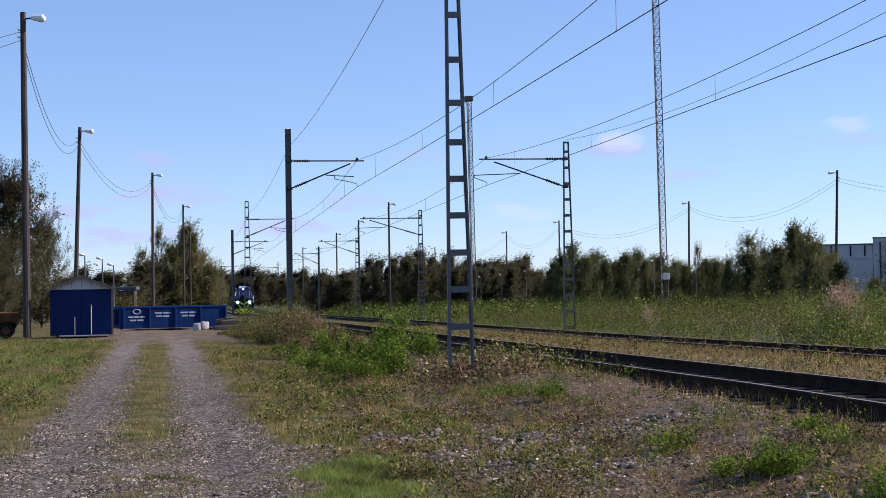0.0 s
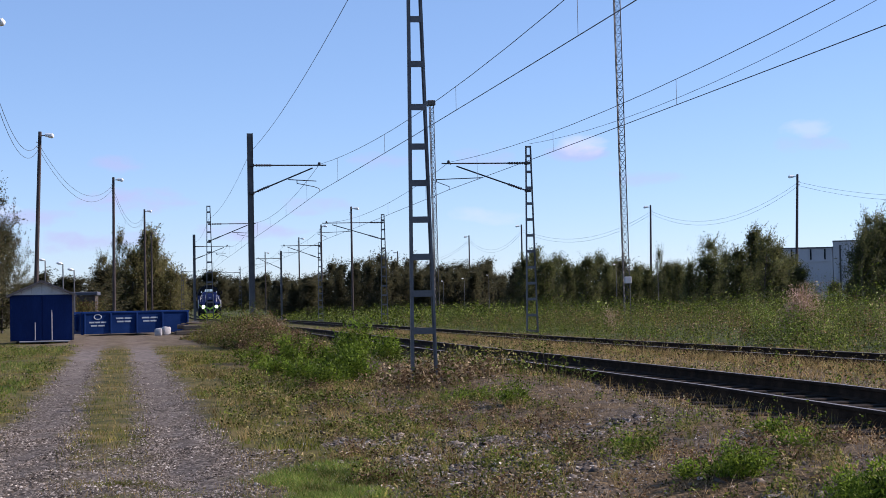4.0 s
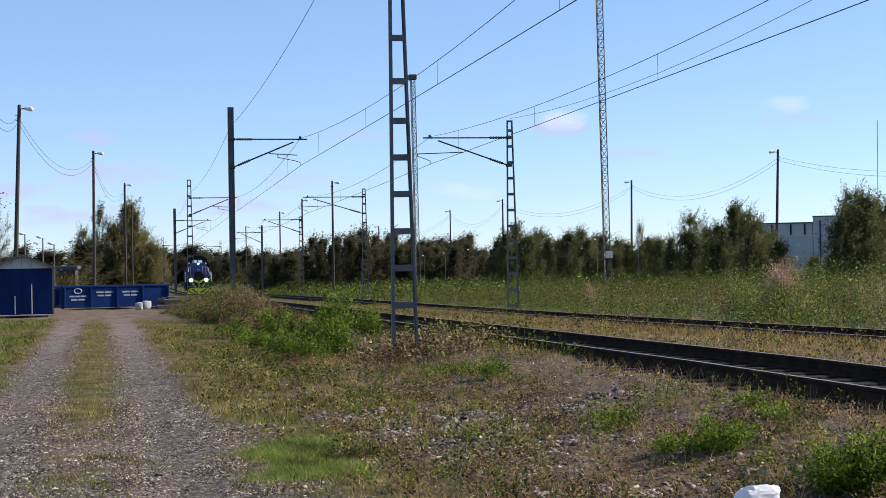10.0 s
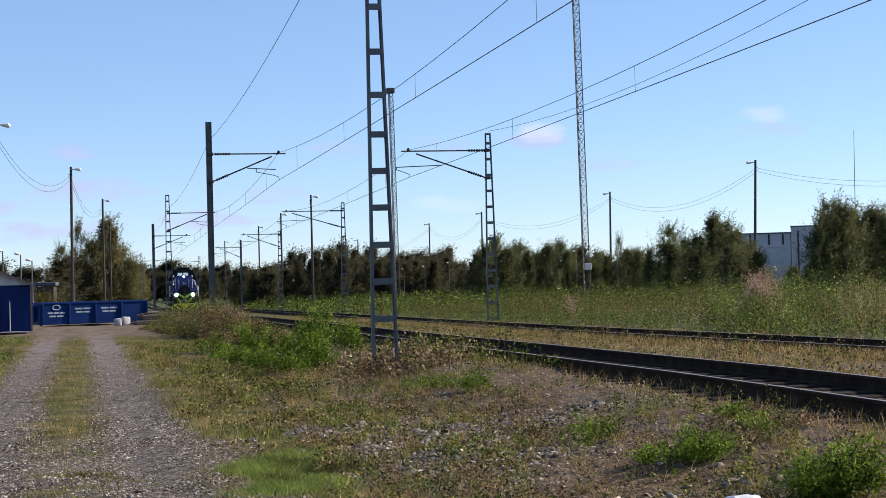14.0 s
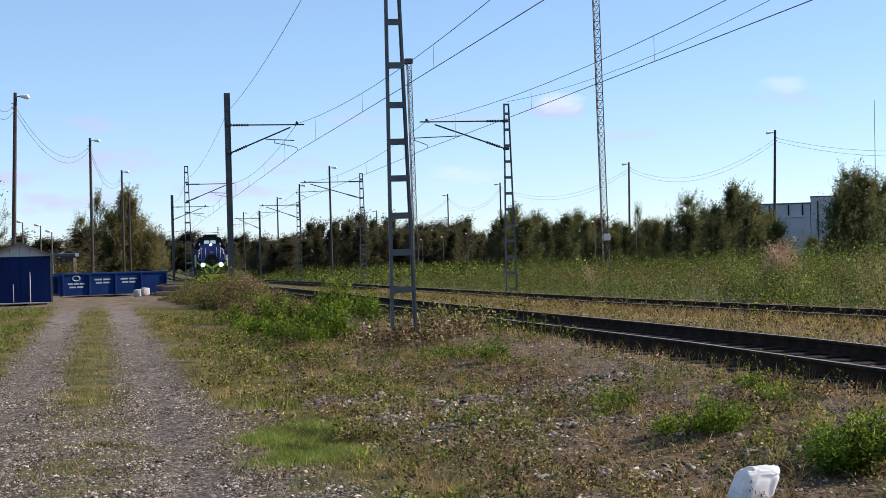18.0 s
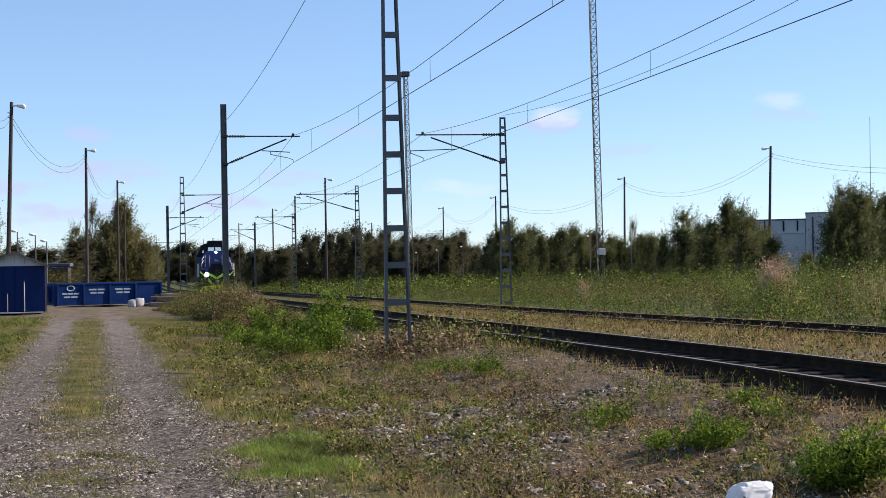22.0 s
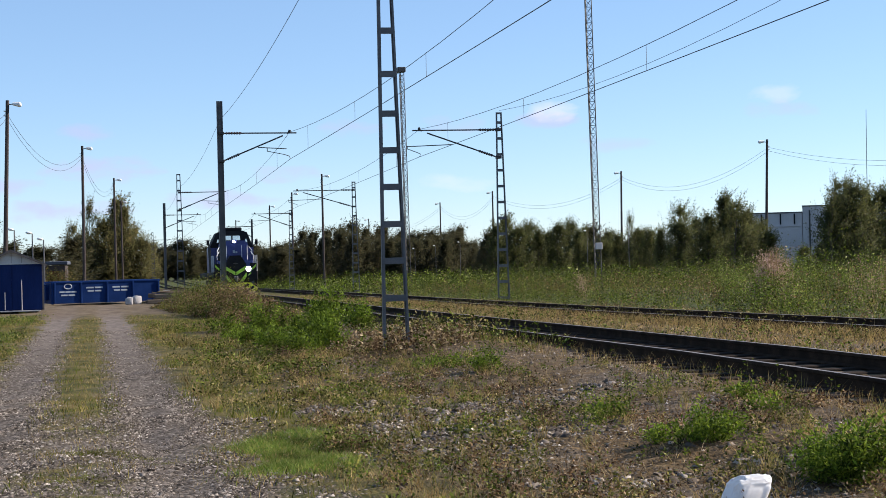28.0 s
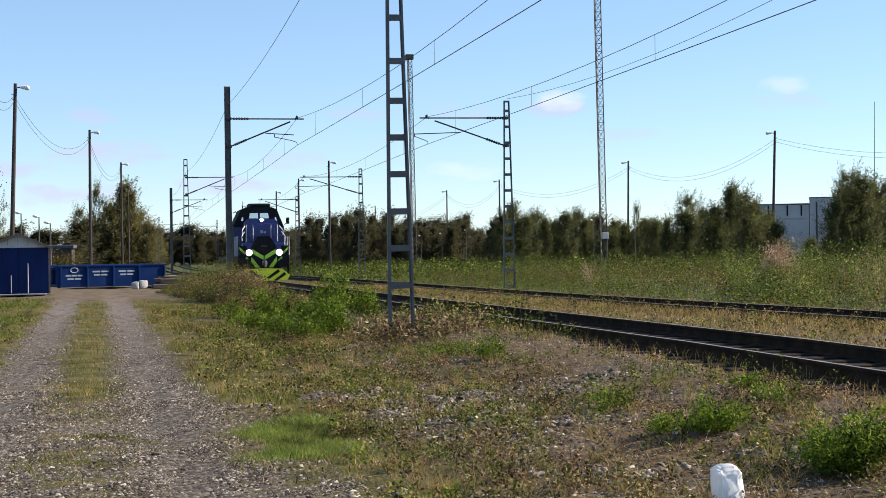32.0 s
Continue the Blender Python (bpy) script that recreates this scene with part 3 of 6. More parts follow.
def cantilever(mast, zc, reach, side=1, push=False):
    """The arm that holds the overhead line reach metres from the mast, its contact wire at zc above the mast's foot. push: the steady arm points back to the mast."""
    s = side
    top, foot, tip = zc + 1.15, Vector((s * 0.1, 0, zc - 0.07)), Vector((s * reach * 0.90, 0, zc + 1.03))
    arm = part("bracket_tube", rodded((s * 0.1, 0, top), (s * (reach + 0.3), 0, top), 0.030), DARK_STEEL, mast)
    strut = part("strut", rodded(foot, tip, 0.032), DARK_STEEL, mast)
    for owner, a, b in ((arm, Vector((s * 0.25, 0, top)), Vector((s * 0.95, 0, top))), (strut, foot.lerp(tip, 0.08), foot.lerp(tip, 0.28))):
        bm = bmesh.new()
        for k in range(6):
            rod(bm, a.lerp(b, k / 6), a.lerp(b, (k + 0.55) / 6), 0.064, 0.05, 10)
            rod(bm, a.lerp(b, (k + 0.5) / 6), a.lerp(b, (k + 1) / 6), 0.035, seg=8)
        part("insulator", bm, INSUL, owner)
    q0, q1 = (0.58, 1.16) if push else (0.54, 0.95)
    reg = part("registration_tube", rodded((s * reach * q0, 0, zc + 0.52), (s * reach * q1, 0, zc + 0.45), 0.020), DARK_STEEL, mast)
    hang = q1 - 0.01 if push else 0.67
    part("drop_bracket", rodded((s * reach * hang, 0, zc + 0.48), (s * reach * hang, 0, zc + 0.33), 0.018), DARK_STEEL, reg)
    bm = bmesh.new()
    tube(bm, [(s * reach * hang, 0, zc + 0.35), (s * reach * (hang * 0.25 + 0.75), 0, zc + 0.20), (s * reach * 0.99, 0, zc + 0.12), (s * reach, 0, zc + 0.01)], 0.016)
    part("steady_arm", bm, DARK_STEEL, reg)
    bm = bmesh.new()
    box(bm, (s * reach, 0, top + 0.05), (0.10, 0.07, 0.16), None, 0.015)
    rod(bm, (s * (reach - 0.1), 0, top - 0.05), (s * (reach - 0.02), 0, top + 0.15), 0.02)
    part("clamp", bm, DARK_STEEL, arm)
    for z in (top, zc - 0.07):
        part("hinge_plate", boxed((s * 0.06, 0, z), (0.22, 0.3, 0.12), 0.01), DARK_STEEL, mast)


def overhead_line(name, supports, label, gap=1.19, low=0.55, drops=5):
    """Contact wire, messenger wire above it and droppers between, from support to support."""
    t = thing(name, label=label, category="overhead line", kind="structure")
    con, mes = [], []
    for a, b in zip(supports, supports[1:]):
        a, b = Vector(a), Vector(b)
        for i in range(13):
            f = i / 12
            p = a.lerp(b, f)
            sag = 4 * f * (1 - f)
            con.append(p - Vector((0, 0, 0.04 * sag)))
            mes.append(p + Vector((0, 0, gap - (gap - low) * sag)))
        for k in range(drops):
            f = (k + 0.5) / drops
            p = a.lerp(b, f)
            sag = 4 * f * (1 - f)
            part("dropper", rodded(p - Vector((0, 0, 0.04 * sag)), p + Vector((0, 0, gap - (gap - low) * sag)), 0.0055, seg=4), WIRE, t)
    bm = bmesh.new()
    tube(bm, con, 0.011)
    part("contact_wire", bm, WIRE, t)
    bm = bmesh.new()
    tube(bm, mes, 0.009)
    part("messenger_wire", bm, WIRE, t)
    return t


def hung_wire(name, points, sag, r, label, cat="wire"):
    bm = bmesh.new()
    for a, b in zip(points, points[1:]):
        a, b = Vector(a), Vector(b)
        tube(bm, [a.lerp(b, i / 14) - Vector((0, 0, sag * 4 * (i / 14) * (1 - i / 14))) for i in range(15)], r)
    return tagged(part(name, bm, WIRE), label, cat, kind="structure")


ACROSS = -9.6     # degrees by which the line across the tracks is turned
MAST_ROWS_LEFT = [(-6.72, 67.0, 8.95, "beam"), (-14.3, 112.0, 8.8, "ladder"), (-20.64, 150.0, 8.6, "beam"), (-34.9, 240.0, 8.8, "ladder"), (-42.5, 285.0, 8.6, "beam")]
MAST_ROWS_RIGHT = [(5.54, 67.0, 8.4, "ladder"), (-1.56, 112.0, 8.25, "ladder"), (-8.36, 150.0, 7.9, "ladder"), (-15.0, 185.0, 8.4, "beam"), (-27.0, 250.0, 8.4, "ladder")]
line_1, line_2 = [(12.6, -18.0, 7.0), (4.53, 24.6, 6.81)], [(16.6, -25.0, 6.3), (9.55, 19.5, 6.24)]
for x, y, h, sort in MAST_ROWS_LEFT:
    z0 = gz(x, y)
    if sort == "beam":
        ob = beam_mast("catenary_mast", x, y, z0, h, -ACROSS, "grey steel beam catenary mast with a bracket over the track")
    else:
        ob = ladder_mast("catenary_mast", x, y, z0, h, 0.52, 0.22, -ACROSS, -0.2, 12, "narrow grey ladder-like steel catenary mast with a bracket")
    reach = float(track_1(y)) - x if y > 70 else 3.05
    zc = 6.24 + float(rail_z(y)) - z0
    cantilever(ob, zc, reach, 1)
    line_1.append((x + reach * 0.986, y + reach * 0.167, z0 + zc))
for x, y, h, sort in MAST_ROWS_RIGHT:
    z0 = gz(x, y)
    if sort == "beam":
        ob = beam_mast("catenary_mast", x, y, z0, h, -ACROSS, "grey steel beam catenary mast with a bracket over the track", 0.2)
    else:
        ob = ladder_mast("catenary_mast", x, y, z0, h, 0.50, 0.20, -ACROSS, -0.2, 12, "narrow grey ladder-like steel catenary mast with a bracket")
    reach = x - float(track_2(y)) if y > 70 else 3.6
    reach = max(reach, 2.6)
    zc = 6.14 + float(rail_z(y)) - z0
    cantilever(ob, zc, reach, -1, True)
    line_2.append((x - reach * 0.986, y - reach * 0.167, z0 + zc))
overhead_line("overhead_line", line_1, "thin dark contact wire hung by droppers from a messenger wire", drops=4)
overhead_line("overhead_line", line_2, "thin dark contact wire hung by droppers from a messenger wire", drops=4)
foot_z = gz(0.28, 25.0)
near_mast = ladder_mast("catenary_mast", 0.284, 25.0, foot_z, 8.9, 0.40, 0.115, -ACROSS, -0.53, 12, "tall grey ladder-like steel mast rising from withered weeds", 0.050,
                        [z - foot_z for z in (1.08, 1.69, 2.29, 2.9, 3.5, 4.1, 4.75, 5.46, 6.2, 6.95, 7.7, 8.5)], 0.105)
cantilever(near_mast, 6.81 - foot_z, 4.2, 1)
hung_wire("earth_wire", [(0.4, 25.0, 8.9), (-6.72, 67.0, 8.1), (-14.3, 112.0, 7.6), (-20.64, 150, 7.4)], 0.5, 0.008, "thin dark wire sagging from mast to mast")
hung_wire("earth_wire", [(13.3, 24.0, 9.5), (5.54, 67.0, 8.26)], 0.95, 0.008, "thin dark wire sagging from mast to mast")


# ---- lamp posts ----
def lamp_post(x, y, h, side, z0=None, lean=0.0, arm=0.35, r=0.14):
    z0 = gz(x, y) if z0 is None else z0
    t = thing("lamp_post", pose(x, y, z0, 0, lean, 0), "tall dark wooden lamp post with one white yard lamp", "lamp post", "lamp posts in the yard")
    part("post", rodded((0, 0, -0.4), (0, 0, h), r * 1.15, r * 0.8, 10), POLE, t)
    a = part("arm", rodded((0, 0, h - 0.28), (side * (arm + 0.2), 0, h - 0.22), 0.035), DARK_STEEL, t)
    bm = bmesh.new()
    rod(bm, (side * arm, 0, h - 0.22), (side * (arm + 0.46), -0.02, h - 0.27), 0.10, 0.17, 12)
    part("lamp_housing", bm, WHITE_METAL, t, "white enamelled lamp housing")
    bm = bmesh.new()
    bmesh.ops.create_uvsphere(bm, u_segments=10, v_segments=6, radius=0.15, matrix=pose(side * (arm + 0.45), -0.04, h - 0.28))
    part("lamp_glass", bm, LAMP_GLASS, t, "clear lamp glass", True)
    for dz in (0.75, 1.05):
        part("insulator", rodded((-side * 0.1, 0, h - dz), (-side * 0.24, 0, h - dz + 0.06), 0.035), WHITE_METAL, t)
    return Vector((x + math.sin(radians(lean)) * h, y, z0 + h))


LAMP_GLASS = surface("lamp_glass", [(0.75, 0.75, 0.74), (0.85, 0.85, 0.84)], 0.12, 0.0, 3.0, 0.0)
row = [lamp_post(-16.9, 62.0, 13.3, 1, lean=-0.3), lamp_post(-24.38, 101.0, 13.0, 1, lean=2.0), lamp_post(-26.8, 141.0, 13.4, 1, lean=0.3),
       lamp_post(-32.4, 191.0, 13.9, 1), lamp_post(-41.0, 248.0, 14.2, 1), lamp_post(-50.0, 305.0, 14.5, 1)]
for dz in (0.8, 1.15):
    hung_wire("lamp_cable", [(-21.0, 35.0, row[0].z - dz - 0.2)] + [p - Vector((0.1, 0, dz)) for p in row[:4]], 1.7 + dz * 0.4, 0.013, "sagging cable between the lamp posts")
row = [lamp_post(56.0, 104.0, 12.6, -1), lamp_post(38.55, 150.0, 13.87, -1, lean=1.9), lamp_post(31.9, 198.0, 14.15, -1, lean=0.9), lamp_post(18.2, 237.0, 14.0, -1), lamp_post(11.6, 275.0, 14.0, -1), lamp_post(-1.6, 330.0, 13.0, -1)]
for dz in (0.8, 1.15):
    hung_wire("lamp_cable", [p - Vector((-0.1, 0, dz)) for p in row], 2.2 + dz * 0.3, 0.013, "sagging cable between the lamp posts")
for x, y, h in ((-6.5, 187.0, 13.9), (-12.4, 227.0, 14.0), (-18.7, 270.0, 14.0), (-32.0, 350.0, 14.0)):
    lamp_post(x, y, h, 1)


# ---- lattice towers ----
def lattice_tower(x, y, h, w, bay, lean, label, top_box=False):
    z0 = gz(x, y)
    t = thing("lattice_tower", pose(x, y, z0, 0, lean, 15), label, "radio mast")
    corners = [(w * 0.577 * math.cos(a), w * 0.577 * math.sin(a)) for a in (-0.5236, 1.5708, 3.6652)]
    for cx, cy in corners:
        part("leg", rodded((cx, cy, -0.3), (cx, cy, h), 0.034, seg=6), DARK_STEEL, t)
    bm = bmesh.new()
    k = 0
    while (k + 1) * bay < h:
        for i in range(3):
            a, b = corners[i], corners[(i + 1) % 3]
            z = 1.5 + k * bay
            if z + bay > h:
                continue
            rod(bm, (*a, z), (*b, z + bay), 0.013, seg=4)
            rod(bm, (*b, z), (*a, z + bay), 0.013, seg=4)
            rod(bm, (*a, z), (*b, z), 0.013, seg=4)
        k += 1
    tagged(part("lattice_bracing", bm, DARK_STEEL, t), "crossed grey steel bracing", kind="stuff")
    if top_box:
        part("top_box", boxed((0, 0, h + 0.1), (w * 1.7, w * 1.5, 0.45), 0.05), DARK_STEEL, t)
    else:
        part("sign_box", boxed((0.05, -w * 0.6, 2.9), (0.46, 0.18, 0.44), 0.02), WALL_PALE, t, "white equipment box")
    return t


lattice_tower(14.5, 100.0, 30.0, 0.46, 0.52, -0.75, "very tall slender lattice radio mast with a white box")
lattice_tower(2.64, 130.0, 18.7, 0.40, 0.5, -0.62, "slender lattice mast with a dark box on top", True)


# ---- buildings ----
def hut():
    t = thing("site_hut", pose(-14.82, 62.6, gz(-14.8, 62.6), 0, 0, 12.5), "dark blue site hut with a grey gable and pitched roof", "hut")
    w, d, h, r = 2.42, 2.6, 1.90, 0.52
    part("wall", boxed((0, d / 2, 0.12 + h / 2), (w, d, h), 0.02), BLUE_HUT, t)
    part("gable", prismed([(-w / 2 - 0.03, h + 0.10), (w / 2 + 0.03, h + 0.10), (w / 2 + 0.03, h + 0.14), (0, h + 0.10 + r), (-w / 2 - 0.03, h + 0.14)], -0.02, d), GABLE, t, "pale grey boarded gable")
    for k in range(5):
        x = -0.8 + 0.4 * k
        part("gable_batten", boxed((x, -0.028, h + 0.13 + 0.5 * (r - abs(x) * r / (w / 2))), (0.012, 0.012, max(0.05, r * (1 - abs(x) / (w / 2)) - 0.06))), EAVES, t)
    a = math.atan2(r + 0.02, w / 2)
    run = 1.50
    for s in (-1, 1):
        m = Matrix.Translation((s * run / 2 * math.cos(a), d / 2, h + 0.16 + r - run / 2 * math.sin(a))) @ Matrix.Rotation(s * a, 4, "Y")
        part("roof_slope", boxed((0, 0, 0), (run, d + 0.5, 0.05), 0.0, m), FELT, t)
        part("barge_board", boxed((0, -d / 2 - 0.262, -0.03), (run, 0.024, 0.075), 0.0, m), EAVES, t, "weathered brown barge board")
        part("eaves_board", boxed((s * (run / 2 + 0.012), 0, -0.03), (0.024, d + 0.5, 0.09), 0.0, m), EAVES, t)
        part("corner_trim", boxed((s * (w / 2 + 0.012), -0.012, 0.12 + h / 2), (0.07, 0.07, h)), EAVES if s > 0 else BLUE_HUT, t)
    for x, z, n in ((-0.28, 0.52, 0.72), (0.38, 0.76, 1.22)):
        bar = part("locking_bar", rodded((x, -0.05, z - n / 2), (x, -0.05, z + n / 2), 0.018), WALL_PALE, t, "pale upright locking bar")
        for k in (-0.4, 0.4):
            part("bracket", boxed((x, -0.03, z + k * n), (0.09, 0.05, 0.05), 0.006), BLUE_HUT, bar)
    for x in (-0.605, 0.605):
        part("door_leaf", boxed((x, -0.014, 1.05), (1.17, 0.03, 1.78), 0.008), BLUE_HUT, t)
    part("sill", boxed((0.1, -0.05, 0.10), (2.0, 0.08, 0.05), 0.008), WALL_PALE, t, "pale sill under the doors")
    for x in (-0.95, 0.0, 0.95):
        part("skid", boxed((x, d / 2, 0.04), (0.14, d, 0.18), 0.01), BLACK, t)


hut()


def skip():
    t = thing("roll_off_container", pose(-15.6, 74.2, gz(-15.0, 76.0), 0, 0, 25), "long open blue steel container with white lettering on its ribbed side", "container")
    ln, h, d = 5.23, 1.0, 2.3
    part("side_wall", boxed((ln / 2, 0, h / 2 + 0.1), (ln, 0.05, h), 0.01), BLUE_SKIP, t)
    part("side_wall", boxed((ln / 2, d, h / 2 + 0.1), (ln, 0.05, h), 0.01), BLUE_SKIP, t)
    part("end_wall", boxed((0, d / 2, h / 2 + 0.1), (0.05, d, h), 0.01), BLUE_SKIP, t)
    part("end_wall", boxed((ln, d / 2, h / 2 + 0.1), (0.05, d, h), 0.01), BLUE_SKIP, t)
    part("floor", boxed((ln / 2, d / 2, 0.16), (ln, d, 0.1)), RUST, t)
    part("lifting_hook", rodded((-0.22, d / 2, h + 0.06), (0.02, d / 2, h - 0.05), 0.045, seg=8), BLUE_SKIP, t)
    part("hook_bracket", boxed((-0.1, d / 2, h * 0.62), (0.16, 0.5, 0.7), 0.03), BLUE_SKIP, t)
    part("end_post", boxed((-0.04, 0.02, h / 2 + 0.12), (0.14, 0.16, h + 0.1), 0.03), BLUE_SKIP, t)
    for y in (0, d):
        part("top_rail", boxed((ln / 2, y, h + 0.12), (ln + 0.1, 0.12, 0.1), 0.02), BLUE_SKIP, t)
    for i in range(5):
        part("rib", boxed((0.05 + i * 1.283, -0.06, h / 2 + 0.1), (0.09, 0.08, h), 0.015), BLUE_SKIP, t)
    for i, (n, big) in enumerate(((2, True), (2, False), (2, False))):
        x = 0.70 + i * 1.29
        if big:
            bm = bmesh.new()
            for k in range(12):
                q = 6.2832 * k / 12
                q2 = 6.2832 * (k + 1) / 12
                rod(bm, (x + 0.18 * math.cos(q), -0.03, 0.92 + 0.12 * math.sin(q)), (x + 0.18 * math.cos(q2), -0.03, 0.92 + 0.12 * math.sin(q2)), 0.025, seg=4)
            part("emblem", bm, WHITE_PAINT, t, "white ring emblem")
        for k in range(n):
            n_words = 3 if big and k == 0 else 2
            wide = (0.86 - 0.14 * k) / n_words
            for q in range(n_words):
                part("lettering_bar", boxed((x + (q - (n_words - 1) / 2) * wide, -0.03, (0.66 if big else 0.84) - 0.16 * k), (wide * 0.86, 0.012, 0.075)), WHITE_PAINT, t, "unreadable white lettering")


skip()


def far_hall():
    t = thing("industrial_hall", pose(51.6, 200.0, gz(52.0, 200.0) + 0.2, 0, 0, -16), "pale flat-roofed industrial hall behind the trees", "building")
    part("wall", boxed((1.1, 12.0, 4.0), (7.1, 24.0, 8.0), 0.05), WALL_PALE, t)
    part("wall", boxed((13.7, 12.5, 4.4), (18.0, 25.2, 8.8), 0.05), WALL_PALE, t)
    part("roof_edge", boxed((1.1, 12.0, 8.07), (7.2, 24.2, 0.16), 0.02), FELT, t)
    part("roof_edge", boxed((13.7, 12.5, 8.87), (18.1, 25.3, 0.14), 0.02), FELT, t)
    part("ledge", boxed((1.1, -0.05, 6.3), (7.0, 0.18, 0.14)), WALL_PALE, t)
    for x in (-0.6, 1.85, 3.65):
        part("window", boxed((x, -0.03, 7.2), (0.2, 0.1, 1.4)), BLACK, t, "dark narrow window slit")
    part("downpipe", rodded((5.6, -0.3, 0), (5.6, -0.3, 8.3), 0.10), DARK_STEEL, t)


far_hall()
tagged(part("aerial_pole", rodded((65.1, 200.0, -1.0), (65.4, 200.0, 20.5), 0.07, 0.03), DARK_STEEL), "thin tall aerial pole behind the trees", "aerial")


# ---- clutter by the containers and far things ----
def small_lamp(x, y, h, side, reach=0.55, head=0.5, r=0.06):
    t = thing("street_lamp", pose(x, y, gz(x, y)), "slim grey street lamp with a flat white head", "street lamp", "small street lamps")
    part("pole", rodded((0, 0, -0.2), (0, 0, h), r, r * 0.7), STEEL, t)
    part("arm", rodded((0, 0, h - 0.02), (side * reach, 0, h + 0.08), 0.03), STEEL, t)
    bm = bmesh.new()
    bmesh.ops.create_uvsphere(bm, u_segments=12, v_segments=6, radius=head, matrix=pose(side * (reach + 0.1), 0, h + 0.06, 0, 8, 0) @ Matrix.Diagonal((1.0, 0.6, 0.42, 1)))
    part("lamp_head", bm, WHITE_METAL, t, "white lamp head", True)


for x, y, h in ((-25.32, 108.0, 4.66), (-24.08, 108.0, 4.43), (-23.3, 108.0, 3.98)):
    small_lamp(x, y, h, -1, 0.14, 0.23)
for x, y, h in ((24.9, 150, 5.5), (30.2, 150, 6), (21.9, 158, 5.4), (5.1, 205, 4.8), (7.9, 205, 5.1), (11.2, 205, 5.5), (14.2, 200, 5.5), (-9.1, 260, 9.4)):
    small_lamp(x, y, h, -1, 0.12, 0.15, 0.03)


ROOF_SHEET = surface("grey_blue_roof_sheet", [(0.03, 0.036, 0.055), (0.048, 0.057, 0.08), (0.066, 0.075, 0.10)], 0.7, 0.0, 2.0, 0.05)


def cottage():
    t = thing("cottage", pose(-27.0, 128.0, gz(-27.0, 128.0), 0, 0, 8), "small brown shed with a grey-blue roof behind the hut", "shed")
    part("wall", boxed((-0.4, 2, 1.15), (3.0, 4, 2.3), 0.02), POLE, t)
    part("roof", boxed((-0.4, 2, 2.5), (3.4, 4.4, 0.30), 0.05), ROOF_SHEET, t)
    part("door", boxed((0.2, -0.03, 0.95), (0.8, 0.06, 1.8)), RUST_ORANGE, t)


cottage()


def low_house():
    t = thing("low_house", pose(13.6, 245.0, gz(13.6, 245.0), 0, 0, 0), "low dark red house with a pale roof by far trees", "house")
    part("wall", boxed((0, 3, 1.1), (6.0, 5, 2.2), 0.03), RUST_ORANGE, t)
    part("roof", prismed([(-3.3, 2.2), (3.3, 2.2), (2.2, 3.1), (-2.2, 3.1)], -0.3, 6.3), GABLE, t)
    part("window", boxed((-1.2, 0.47, 1.3), (0.9, 0.1, 0.8)), GLASS, t)
    part("window", boxed((1.2, 0.47, 1.3), (0.9, 0.1, 0.8)), GLASS, t)


low_house()


def rusty_trailer():
    t = thing("rusty_trailer", pose(-18.6, 62.0, gz(-18.6, 62.0), 0, 0, 14), "low rusty brown flatbed trailer beside the lamp post", "trailer")
    part("bed", boxed((0, 1.0, 0.72), (2.6, 2.0, 0.14), 0.02), RUST_ORANGE, t)
    part("side_board", boxed((0, 0.0, 0.86), (2.6, 0.06, 0.34), 0.02), RUST_ORANGE, t)
    part("side_board", boxed((0, 2.0, 0.86), (2.6, 0.06, 0.34), 0.02), RUST_ORANGE, t)
    part("top_edge", boxed((0, 0.0, 1.05), (2.64, 0.1, 0.06), 0.01), YELLOWED, t)
    part("chassis", boxed((0, 1.0, 0.52), (2.4, 1.2, 0.2), 0.03), BLACK, t)
    for x in (-0.8, 0.8):
        for y in (0.1, 1.9):
            w = part("wheel", rodded((x, y - 0.1, 0.32), (x, y + 0.1, 0.32), 0.32, seg=18), BLACK, t)
            part("rim", rodded((x, y - 0.11, 0.32), (x, y + 0.11, 0.32), 0.16, seg=12), RUST_ORANGE, w)


YELLOWED = surface("faded_orange_edge", [(0.30, 0.13, 0.03), (0.42, 0.20, 0.05)], 0.7, 0.0, 3.0, 0.1)
rusty_trailer()


def white_sack(x, y, s, a):
    bm = bmesh.new()
    bmesh.ops.create_icosphere(bm, subdivisions=3, radius=1.0)
    for v in bm.verts:
        p = v.co.copy()
        k = 1 + 0.12 * noise.noise(p * 2.0 + Vector((x, y, 0)))
        v.co = Vector((math.copysign(abs(p.x) ** 0.4, p.x) * 0.36, math.copysign(abs(p.y) ** 0.4, p.y) * 0.34, math.copysign(abs(p.z) ** 0.4, p.z) * 0.36 + 0.35)) * k * s
    ob = part("bulk_sack", bm, SACK, None, "", True)
    ob.matrix_basis = pose(x, y, gz(x, y), 0, 0, a)
    tagged(ob, "bulging white woven bulk sack beside the container", "sack", "sacks by the container")


for x, y, s, a in ((-11.76, 72.8, 0.50, 10), (-11.46, 73.1, 0.56, 40)):
    white_sack(x, y, s, a)


